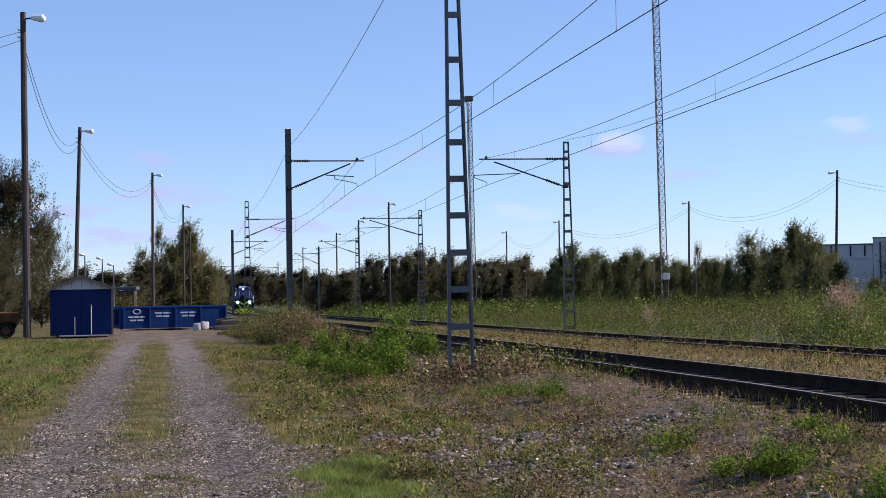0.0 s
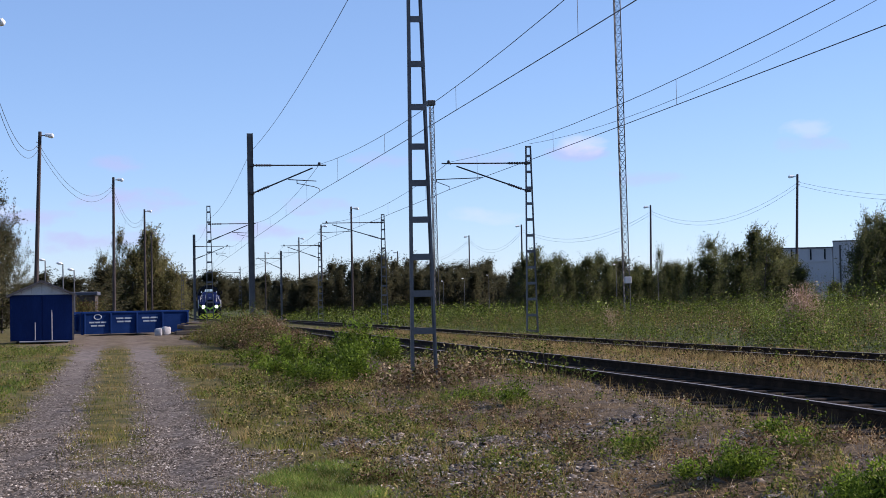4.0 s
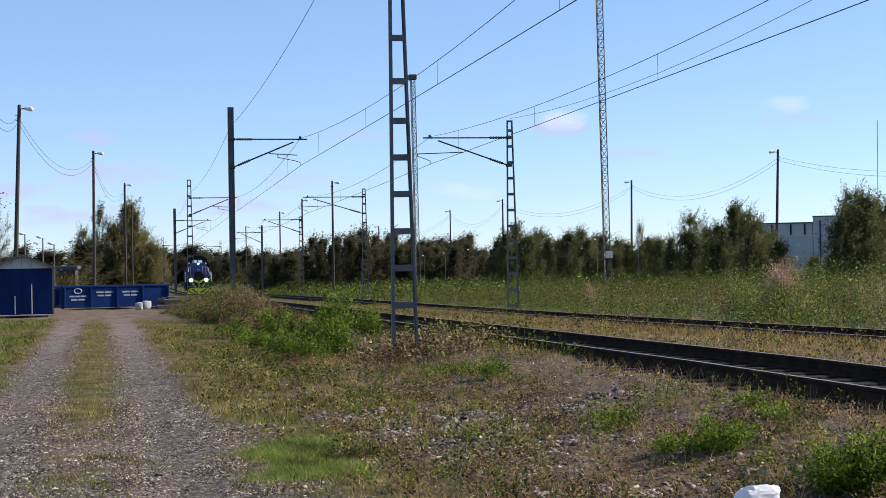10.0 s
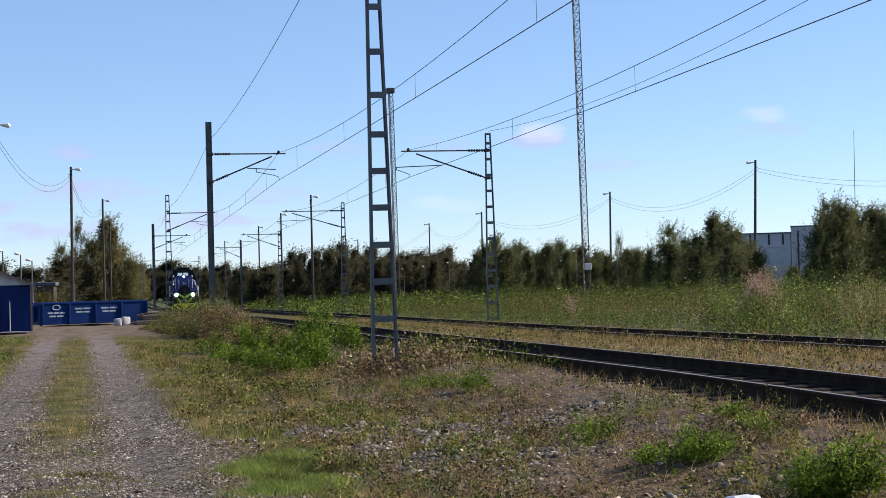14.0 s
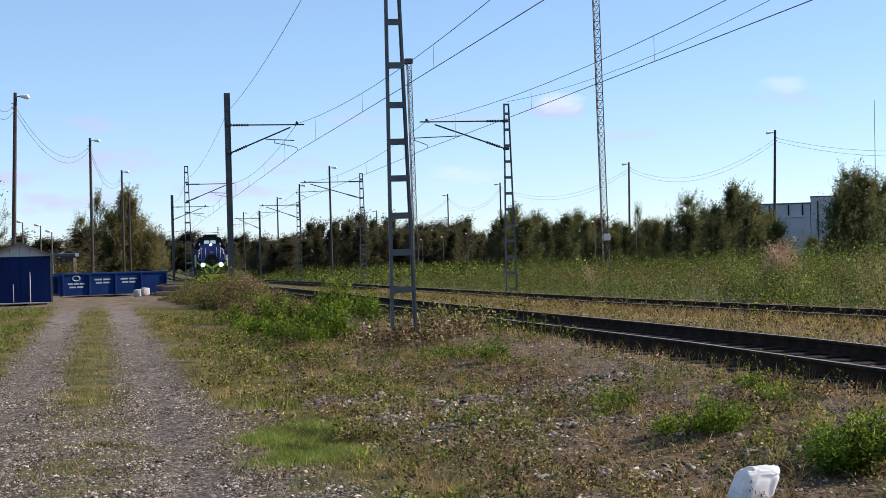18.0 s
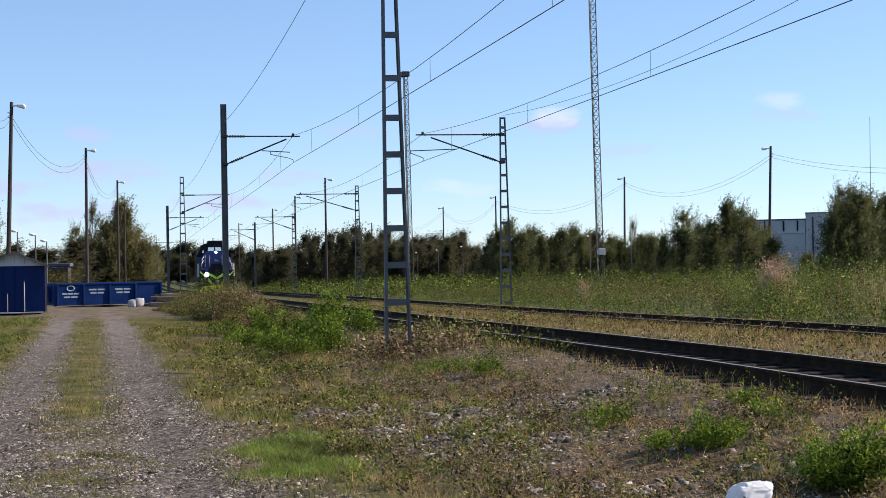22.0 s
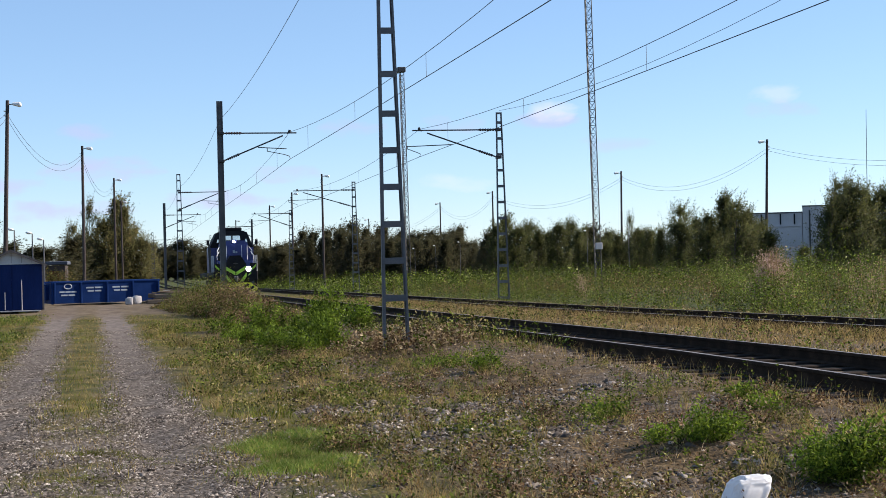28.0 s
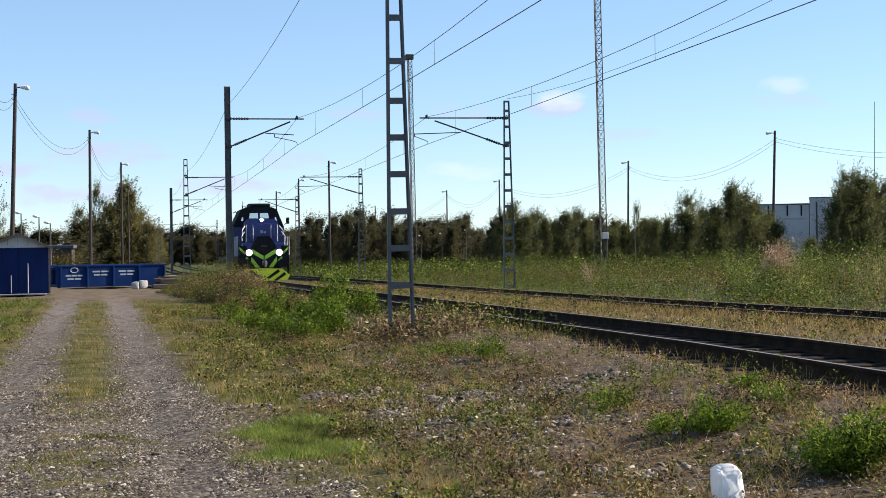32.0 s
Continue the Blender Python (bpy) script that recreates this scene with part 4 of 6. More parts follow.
def timber_pile():
    t = thing("timber_pile", pose(-9.9, 73.0, gz(-9.9, 73.0), 0, 0, 12), "untidy pile of dark old sleepers and planks", "timber pile")
    k = 0
    for z in range(2):
        for i in range(4 - z):
            ob = part("beam", boxed((0, 0, 0), (2.7 - 0.2 * z, 0.24, 0.2), 0.02), TIMBER, t)
            ob.matrix_basis = pose(rng.normal(0.4, 0.2), i * 0.32 + 0.16 * z, 0.12 + z * 0.22, 0, rng.normal(0, 1.5), rng.normal(0, 4))
            k += 1
    for i in range(3):
        ob = part("plank", boxed((0, 0, 0), (3.0, 0.14, 0.05), 0.005), TIMBER, t)
        ob.matrix_basis = pose(0.7 + 0.2 * i, 0.1 + 0.25 * i, 0.50 + 0.04 * i, 0, rng.normal(0, 2), rng.normal(0, 9))


timber_pile()


# ---- plants ----
def spots(n, x0, x1, y0, y1):
    return rng.uniform(x0, x1, n), rng.uniform(y0, y1, n)


def blades(x, y, h, w, bend, mats, name, label, z=None):
    """Grass: one bent blade of two quads at each spot."""
    n = len(x)
    z = ground_z(x, y) if z is None else z
    a = rng.uniform(0, 6.283, n)
    h = h * rng.uniform(0.5, 1.3, n)
    lx, ly = np.cos(a) * bend * h * rng.uniform(0.3, 1.2, n), np.sin(a) * bend * h * rng.uniform(0.3, 1.2, n)
    s = rng.uniform(0, 6.283, n)
    sx, sy = np.cos(s) * w / 2, np.sin(s) * w / 2
    base = np.stack([x, y, z - 0.02], -1)
    mid = base + np.stack([lx * 0.35, ly * 0.35, h * 0.6], -1)
    tip = base + np.stack([lx, ly, h], -1)
    side = np.stack([sx, sy, np.zeros(n)], -1)
    V = np.stack([base - side, base + side, mid + side * 0.8, mid - side * 0.8, tip], 1).reshape(-1, 3)
    i = np.arange(n)[:, None] * 5
    F = np.concatenate([i + [0, 1, 2], i + [0, 2, 3], i + [3, 2, 4]], 0)
    ob = new(name, mesh_np(name, V, F, mats))
    return tagged(ob, label, "grass", kind="stuff")


def leaf_quads(P, size, up=0.35, flat=0.6, slim=0.5):
    """Small folded leaves at points P: verts and quads."""
    n = len(P)
    d = rng.normal(0, 1, (n, 3))
    d[:, 2] = d[:, 2] * flat + up
    d /= np.linalg.norm(d, axis=1)[:, None]
    q = rng.normal(0, 1, (n, 3))
    s = np.cross(d, q)
    s /= np.linalg.norm(s, axis=1)[:, None] + 1e-9
    L = (size * rng.uniform(0.6, 1.4, n))[:, None]
    W = L * slim
    V = np.stack([P, P + d * L * 0.5 + s * W * 0.5, P + d * L, P + d * L * 0.5 - s * W * 0.5], 1).reshape(-1, 3)
    F = np.arange(n)[:, None] * 4 + [0, 1, 2, 3]
    return V, F


def stems(P0, P1, w):
    """Thin three-sided stems from P0 to P1."""
    n = len(P0)
    o = np.array([[1, 0, 0], [-0.5, 0.87, 0], [-0.5, -0.87, 0]]) * w
    V = np.concatenate([P0[:, None] + o, P1[:, None] + o * 0.4], 1).reshape(-1, 3)
    i = np.arange(n)[:, None] * 6
    F = np.concatenate([i + [0, 1, 4, 3], i + [1, 2, 5, 4], i + [2, 0, 3, 5]], 0)
    return V, F


def weeds(x, y, h, leaves, size, mat, name, label, spread=0.14, stem_mat=None, cat="weeds", wide=0.0, stem=0.006):
    """Upright leafy stalks standing at each spot."""
    n = len(x)
    z = ground_z(x, y)
    h = h * rng.uniform(0.6, 1.25, n) * (1 + 0.2 * np.sin(0.9 * x + 1.7 * np.sin(0.6 * y)) * np.sin(0.5 * y + 1.3 * np.sin(0.8 * x)))
    P0 = np.stack([x, y, z - 0.03], -1)
    lean = rng.normal(0, 0.10, (n, 2)) * h[:, None]
    P1 = P0 + np.concatenate([lean, h[:, None]], 1)
    k = np.repeat(np.arange(n), leaves)
    f = rng.uniform(0.05, 1.0, len(k)) ** 0.9
    P = P0[k] + (P1 - P0)[k] * f[:, None] + rng.normal(0, 1, (len(k), 3)) * (spread * h[k] * (1.15 - 0.8 * f))[:, None] * [1, 1, 0.4]
    P[:, :2] += rng.normal(0, 1, (len(k), 2)) * wide
    V, F = leaf_quads(P, size)
    ob = tagged(new(name, mesh_np(name, V, F, mat)), label, cat, kind="stuff")
    if stem < 0.0025:
        return ob
    V, F = stems(P0, P1, stem)
    st = new("stemwork", mesh_np("stemwork", V, F, stem_mat or STALK))
    st.parent = ob
    return ob


def clump(x, y, r, h, leaves, size, mat, label):
    """One bushy herb: stalks fanning out from a root, dense with leaves."""
    z = gz(x, y)
    t = thing("green_bush", pose(x, y, z), label, "bush", "bushes on the stony ground")
    n = max(14, int(40 * r / 0.5))
    a, q = rng.uniform(0, 6.283, n), np.sqrt(rng.uniform(0, 1, n))
    P0 = np.stack([0.35 * r * q * np.cos(a), 0.35 * r * q * np.sin(a), np.full(n, -0.03)], -1)
    P1 = np.stack([r * q * np.cos(a), r * q * np.sin(a), h * (1.08 - 0.6 * q * q) * rng.uniform(0.45, 1.2, n)], -1)
    V, F = stems(P0, P1, 0.005)
    part("stemwork", mesh_np("stemwork", V, F, LEAF_BRIGHT), None, t)
    k = rng.integers(0, n, leaves)
    f = rng.uniform(0.15, 1.05, leaves) ** 0.7
    P = P0[k] + (P1 - P0)[k] * f[:, None] + rng.normal(0, 0.10 * r + 0.02, (leaves, 3)) * [1, 1, 0.7]
    P[:, 2] = np.maximum(P[:, 2], 0.01)
    V, F = leaf_quads(P, size, 0.7, 0.6, 0.32)
    part("foliage", mesh_np("foliage", V, F, mat), None, t)
    return t


def scatter_clumpy(n, x0, x1, y0, y1, scale=0.8, cut=0.0):
    """Spots that gather in patches."""
    x, y = spots(n * 3, x0, x1, y0, y1)
    v = np.sin(x * 1.7 / scale + 2.1 * np.sin(y * 0.9 / scale)) + np.sin(y * 1.3 / scale + 1.7 * np.sin(x * 1.1 / scale)) + rng.normal(0, 0.7, len(x))
    keep = v > cut
    return x[keep][:n], y[keep][:n]


def off_ruts(x, y, w=0.46):
    u = x - road(y)
    return np.abs(np.abs(u) - 0.87) > w * rng.uniform(0.5, 1.25, len(x))


def off_yard(x, y):
    return ~((y > 54) & (np.abs(x - road(y)) < 3.5))


def left_of_rails(x, y, d):
    return track_1(y) - x > d


def take(k, *arrays):
    return [a[k] for a in arrays]


def tussocks(n, per, r, x0, x1, y0, y1, keep):
    """Plants in tufts: n roots where keep(x, y) holds, about per plants to each, tallest in the middle. Gives x, y and a factor for the height."""
    x, y = spots(n, x0, x1, y0, y1)
    lush = np.sin(x * 1.9 + 1.7 * np.sin(y * 1.1 + n)) + np.sin(y * 1.4 + 1.9 * np.sin(x * 1.3 + 0.3 * n)) + rng.normal(0, 0.35, n)
    x, y = take(keep(x, y) & (lush > 0.1), x, y)
    size = rng.uniform(0.5, 1.5, len(x))
    k = np.repeat(np.arange(len(x)), np.maximum(2, (per * size).astype(int)))
    q = np.abs(rng.normal(0, 0.6, len(k)))
    a = rng.uniform(0, 6.283, len(k))
    return x[k] + np.cos(a) * q * r * size[k], y[k] + np.sin(a) * q * r * size[k], (0.75 + 0.4 * size[k]) * np.clip(1.15 - 0.45 * q, 0.4, 1.15)


def on_stony(x, y):
    d = track_1(y) - x
    bare = np.exp(-((d - 2.3) / 1.1) ** 2) * smooth(14, 17, y) * smooth(31, 25, y) + np.exp(-((x - 0.45) / 0.8) ** 2 - ((y - 15.8) / 1.6) ** 2)
    return (d > 1.5) & (x > 0.9 - 0.10 * y) & (rng.uniform(0, 1, len(x)) > 0.93 * bare)


def on_turf(x, y):
    return (x > road(y) + 1.5) & (x < 2.0 - 0.10 * y) & left_of_rails(x, y, 2.6)


def on_verge(x, y):
    return (x < road(y) - 1.5) & (x > road(y) - 10)


def beside_rails(x, y):
    d1, d2 = x - track_1(y), x - track_2(y)
    return ((d1 > 1.1) & (d2 < -1.05)) | ((d2 > 1.05) & (d2 < 4.0))


def in_field(x, y):
    return (x - track_2(y) > 4.3 * rng.uniform(0.9, 1.25, len(x))) & (x < 0.36 * y + 4)


# x, y, height, width
YARD_TREES = [(-22.7, 80, 8.7, 5.3), (-26.0, 83, 8.7, 5.8), (-22.6, 86, 6.4, 3.2), (-22.7, 76, 5.0, 3.8)]
# trees by their bearing (x over y), top over the eye (z over y), width over y, kind
LEFT_TREES = [
    (-0.1984, 0.0346, 0.0104, "airy"), (-0.1868, 0.0493, 0.0100, "airy"), (-0.1788, 0.0369, 0.0185, "round"), (-0.1705, 0.0516, 0.0193, "cone"),
    (-0.1646, 0.0459, 0.0148, "cone"), (-0.1596, 0.031, 0.0148, "round"), (-0.1537, 0.0228, 0.0126, "round"), (-0.1475, 0.019, 0.0111, "cone"),
    (-0.1919, 0.026, 0.0167, "round"), (-0.1827, 0.0203, 0.0222, "round"), (-0.1679, 0.02, 0.0222, "round"), (-0.1975, 0.0168, 0.0148, "round"),
    (-0.1847, 0.0062, 0.0200, "round"), (-0.1754, 0.0046, 0.0185, "round"),
]
RIGHT_TREES = [
    (0.0779, 0.0273, 0.0111, "round"), (0.0835, 0.0331, 0.0126, "round"), (0.0915, 0.0252, 0.0148, "round"), (0.099, 0.027, 0.0133, "round"),
    (0.1056, 0.0232, 0.0111, "cone"), (0.1118, 0.0212, 0.0111, "round"), (0.1186, 0.0267, 0.0126, "round"), (0.1268, 0.0276, 0.0111, "round"),
    (0.1322, 0.022, 0.0096, "round"), (0.1367, 0.0238, 0.0059, "cone"), (0.1451, 0.0151, 0.0148, "round"), (0.1526, 0.0198, 0.0111, "round"),
    (0.1581, 0.0179, 0.0111, "round"), (0.1665, 0.0318, 0.0052, "airy"), (0.1711, 0.0214, 0.0133, "round"), (0.1796, 0.0201, 0.0126, "round"),
]
HALL_TREES = [
    (0.186, 0.0219, 0.0096, "cone"), (0.1985, 0.038, 0.0175, "airy"), (0.1985, 0.027, 0.017, "round"), (0.2102, 0.0282, 0.0111, "round"),
    (0.2184, 0.0306, 0.0148, "round"), (0.2283, 0.045, 0.0178, "cone"), (0.2364, 0.0404, 0.0175, "airy"), (0.2330, 0.0340, 0.0200, "round"),
    (0.2437, 0.0331, 0.0156, "round"), (0.2509, 0.0244, 0.0165, "round"), (0.2582, 0.0178, 0.0128, "round"), (0.2820, 0.0060, 0.0100, "round"),
    (0.3069, 0.0536, 0.0200, "airy"), (0.3010, 0.0430, 0.0163, "airy"), (0.3080, 0.0440, 0.0200, "round"), (0.3162, 0.0489, 0.0185, "round"),
    (0.3244, 0.0458, 0.0185, "cone"), (0.2990, 0.0330, 0.0143, "round"), (0.3351, 0.0478, 0.0222, "round"), (0.3463, 0.0419, 0.0222, "round"), (0.3577, 0.0436, 0.0222, "round"),
]
# the far skyline: bearing and top over the eye
SKYLINE = [
    (-0.1475, 0.0197), (-0.1308, 0.0176), (-0.1253, 0.0194), (-0.1142, 0.0162), (-0.0864, 0.0173), (-0.0642, 0.0169), (-0.0586, 0.0183), (-0.053, 0.0219),
    (-0.0474, 0.0259), (-0.0419, 0.0232), (-0.0363, 0.0239), (-0.0307, 0.0275), (-0.0251, 0.0311), (-0.014, 0.0295), (-0.0085, 0.0268), (-0.003, 0.0241),
    (0.0026, 0.0263), (0.0137, 0.0227), (0.0193, 0.0245), (0.0249, 0.0266), (0.0293, 0.0236), (0.0397, 0.0257), (0.0452, 0.0241), (0.0501, 0.027),
    (0.0537, 0.0232), (0.058, 0.015), (0.0720, 0.0137), (0.0779, 0.0180),
]
# low tree lines: from and to (x over y), step, top over the eye, unevenness, distance, width
TREE_LINES = [
    (-0.3644, -0.2015, 0.0125, 0.0159, 0.91, 190, 7.4),
    (0.0726, 0.1900, 0.0110, 0.0150, 0.86, 182, 6.3),
    (0.1900, 0.2620, 0.0130, 0.0130, 0.86, 172, 6.3),
    (0.2956, 0.3763, 0.0116, 0.0122, 0.65, 170, 6.6),
]


# turf by the road
x, y = scatter_clumpy(56000, -16, 2.5, 11.0, 62, 1.2, -0.4)
x, y = take(off_ruts(x, y) & off_yard(x, y) & left_of_rails(x, y, 3.0) & (x < 1.5 - 0.10 * y + 1.0), x, y)
blades(x, y, 0.075, 0.007, 0.9, GRASS_DRY, "dry_turf", "short dry yellow-brown grass beside the gravel road")
x, y = scatter_clumpy(54000, -16, 2.0, 11.0, 62, 1.6, 0.3)
x, y = take(off_ruts(x, y) & off_yard(x, y) & left_of_rails(x, y, 3.0) & (x < 1.5 - 0.10 * y + 0.6), x, y)
blades(x, y, 0.085, 0.008, 0.8, GRASS_GREEN, "green_turf", "short green grass beside the gravel road")
# dense green patch
a, q = rng.uniform(0, 6.283, 26000), np.sqrt(rng.uniform(0, 1, 26000)) * rng.normal(1, 0.2, 26000)
x, y = -0.70 + 0.66 * q * np.cos(a), 13.6 + 1.45 * q * np.sin(a)
k = np.sin(x * 5.0 + 2 * np.sin(y * 2.3)) + np.sin(y * 3.1 - 1.5 * x) + rng.normal(0, 0.8, len(x)) + 1.4 * (1 - q) > -0.1
x, y = take(k, x, y)
x, y = take(rng.uniform(0, 1, len(x)) < 0.75, x, y)
blades(x, y, 0.066, 0.006, 1.0, GRASS_FRESH, "grass_patch", "dense patch of soft green grass")
n = 2600
x, y = -0.70 + 0.5 * rng.normal(0, 1, n), 13.6 + 1.0 * rng.normal(0, 1, n)
blades(x, y, 0.06, 0.005, 1.4, GRASS_DRY, "patch_straw", "dry straw mixed into a patch of grass")
# herbs and dry weeds on the stony ground, in patches of differing kinds
def patchy(n, kind, cut):
    """Spots on the stony ground: kind 0 to 2 picks its patches; bare soil by the rail and the rubble stay open."""
    x, y = spots(n, -2.0, 6.2, 8.6, 33)
    v = np.sin(x * 1.3 + 2.1 * kind + 1.7 * np.sin(y * 0.55 + kind)) + np.sin(y * 0.9 + 1.9 * kind + 1.3 * np.sin(x * 0.8)) + 0.6 * np.sin(4.1 * x + 3.3 * y) + rng.normal(0, 0.6, n)
    d = track_1(y) - x
    bare = np.exp(-((d - 2.3) / 1.1) ** 2) * smooth(14, 17, y) * smooth(31, 25, y) + np.exp(-((x - 0.45) / 0.8) ** 2 - ((y - 15.8) / 2.0) ** 2)
    k = (v > cut + 2.2 * bare) & (d > 1.5) & (x > 0.9 - 0.10 * y)
    return take(k, x, y)


x, y = patchy(3600, 0, 0.3)
weeds(x, y, 0.075, 9, 0.028, HERB_MIX, "low_herbs", "low tangled brown and green herbs on stony ground", 0.45, None, "weeds", 0.05, 0.002)
x, y = patchy(3600, 2, 0.3)
weeds(x, y, 0.10, 9, 0.026, DEAD, "withered_weeds", "withered brown weeds on stony ground", 0.35, LEAF_BROWN, "weeds", 0.04, 0.002)
x, y = patchy(26000, 2, 0.0)
blades(x, y, 0.07, 0.005, 1.4, GRASS_DRY, "dry_tufts", "sparse dry grass on stony ground")
x, y = patchy(20000, 2, 0.0)
blades(x, y, 0.13, 0.0045, 1.8, LEAF_BROWN, "bent_stalks", "bent brown stalks lying over stony ground")
STONY = (-2.0, 6.2, 8.8, 32.0)
x, y, f = tussocks(1300, 10, 0.13, *STONY, on_stony)
weeds(x, y, 0.115 * f, 9, 0.032, HERB_MIX, "herb_tufts", "tufts of brown and green herbs on stony ground", 0.35, None, "weeds", 0.02, 0.002)
x, y, f = tussocks(800, 10, 0.13, *STONY, on_stony)
weeds(x, y, 0.13 * f, 9, 0.033, HERB_GREEN, "green_herb_tufts", "tufts of green herbs on stony ground", 0.35, None, "weeds", 0.02, 0.002)
x, y, f = tussocks(1500, 9, 0.14, *STONY, on_stony)
weeds(x, y, 0.15 * f, 9, 0.030, DEAD, "dead_herb_tufts", "tufts of dead brown herbs on stony ground", 0.30, LEAF_BROWN, "weeds", 0.02, 0.002)
x, y, f = tussocks(900, 26, 0.09, *STONY, on_stony)
blades(x, y, 0.13 * f, 0.0045, 0.9, GRASS_DRY, "straw_tufts", "tufts of straw on stony ground")
x, y, f = tussocks(700, 26, 0.10, *STONY, on_stony)
blades(x, y, 0.13 * f, 0.0045, 0.9, GRASS_GREEN, "green_tufts", "tufts of green grass on stony ground")
# tufts in the turf beside the road
x, y, f = tussocks(1300, 22, 0.16, -9.0, 1.5, 12.5, 46.0, on_turf)
blades(x, y, 0.13 * f, 0.008, 0.8, GRASS_GREEN, "turf_tufts", "tufts of longer green grass in the turf")
x, y, f = tussocks(1800, 22, 0.18, -9.0, 1.5, 12.5, 46.0, on_turf)
blades(x, y, 0.12 * f, 0.008, 1.0, GRASS_DRY, "turf_straw_tufts", "tufts of dry grass in the turf")
x, y, f = tussocks(300, 9, 0.20, -9.0, 1.5, 16.0, 46.0, on_turf)
weeds(x, y, 0.15 * f, 9, 0.045, HERB_MIX, "turf_herb_tufts", "tufts of brown and green herbs in the turf", 0.35, None, "weeds", 0.03, 0.002)
x, y, f = tussocks(200, 9, 0.22, -9.0, 1.5, 18.0, 46.0, on_turf)
weeds(x, y, 0.17 * f, 9, 0.05, HERB_GREEN, "turf_green_tufts", "tufts of green herbs in the turf", 0.35, None, "weeds", 0.03, 0.002)
x, y, f = tussocks(1000, 9, 0.25, -20.0, -4.0, 20.0, 58.0, on_verge)
weeds(x, y, 0.17 * f, 9, 0.05, HERB_GREEN, "verge_herb_tufts", "tufts of green herbs on the verge", 0.4, None, "weeds", 0.04, 0.002)
x, y, f = tussocks(320, 9, 0.22, -20.0, -4.0, 16.0, 58.0, on_verge)
weeds(x, y, 0.15 * f, 9, 0.045, HERB_MIX, "verge_brown_tufts", "tufts of withered herbs on the verge", 0.4, None, "weeds", 0.04, 0.002)
x, y, f = tussocks(420, 20, 0.2, -20.0, -3.0, 14.0, 58.0, on_verge)
blades(x, y, 0.14 * f, 0.010, 0.9, GRASS_DRY, "verge_straw_tufts", "tufts of dry grass on the verge")
# round the tall mast
x, y = rng.normal(0.23, 0.38, 90), rng.normal(29.08, 0.8, 90)
weeds(x, y, 0.32, 20, 0.075, LEAF_BROWN, "withered_dock", "large withered brown leaves round the mast foot", 0.25, LEAF_BROWN, "weeds", 0.06, 0.004)
x, y = rng.normal(0.53, 0.55, 200), rng.normal(29.08, 0.9, 200)
x, y = take(left_of_rails(x, y, 1.0), x, y)
weeds(x, y, 0.30, 18, 0.06, LEAF_BROWN, "withered_leafy_weeds", "reddish brown withered leafy weeds round the mast foot", 0.3, LEAF_BROWN, "weeds", 0.06, 0.003)
# yellowish weeds whose cream leaf tones stand in for glints
x, y = rng.normal(1.05, 0.5, 90), rng.normal(27.2, 0.9, 90)
weeds(x, y, 0.48, 18, 0.06, HERB_MIX, "pale_leafy_weeds", "knee-high yellowish weeds beside the mast, cream glints put into the leaf colour", 0.2, STALK)
x, y = spots(420, -1.5, 4.2, 24, 38)
x, y = take(left_of_rails(x, y, 0.9) & (x > -0.5), x, y)
weeds(x, y, 0.38, 14, 0.06, LEAF_WEED, "leafy_weeds", "knee-high green leafy weeds along the rails", 0.22)
# low green herbs spread between the bushes
x, y = scatter_clumpy(240, -6.5, 1.5, 27, 44, 0.8, 0.9)
x, y = take((x > road(y) + 2.2) & left_of_rails(x, y, 2.0), x, y)
weeds(x, y, 0.26, 16, 0.05, LEAF_BRIGHT, "green_herbs", "low fresh green herbs on rough ground", 0.35)
# litter on the bare soil by the rail and before the mast
x, y = spots(9000, 0.0, 6.0, 12, 30)
x, y = take(left_of_rails(x, y, 1.0) & ~left_of_rails(x, y, 4.2), x, y)
blades(x, y, 0.06, 0.008, 1.8, LEAF_BROWN, "soil_litter", "sparse withered stalks lying on bare soil")
x, y = rng.normal(0.55, 0.55, 190), rng.normal(25.2, 0.5, 190)
weeds(x, y, 0.27, 14, 0.06, LEAF_BROWN, "mast_foot_weeds", "withered brown weeds before the mast foot", 0.3, LEAF_BROWN, "weeds", 0.05, 0.003)
# herbs in the turf right of the road
x, y = scatter_clumpy(2600, -5.5, 1.2, 15, 36, 0.7, 0.2)
x, y = take((x > road(y) + 1.7) & (x < 2.4 - 0.10 * y), x, y)
weeds(x, y, 0.10, 10, 0.040, HERB_MIX, "turf_herbs", "low brown and green herbs in dry turf", 0.4, HERB_MIX, "weeds", 0.06, 0.003)
x, y = scatter_clumpy(800, -5.0, 1.0, 19, 32, 0.9, 0.6)
x, y = take((x > road(y) + 2.2) & (x < 2.2 - 0.10 * y), x, y)
weeds(x, y, 0.15, 14, 0.045, LEAF_WEED, "turf_green_herbs", "green herbs in dry turf", 0.35, LEAF_WEED, "weeds", 0.05, 0.003)
x, y = scatter_clumpy(900, 0.3, 5.5, 10.5, 26, 0.8, 0.9)
x, y = take(left_of_rails(x, y, 1.7), x, y)
weeds(x, y, 0.12, 12, 0.03, LEAF_WEED, "small_herbs", "small green herbs among stones", 0.4)
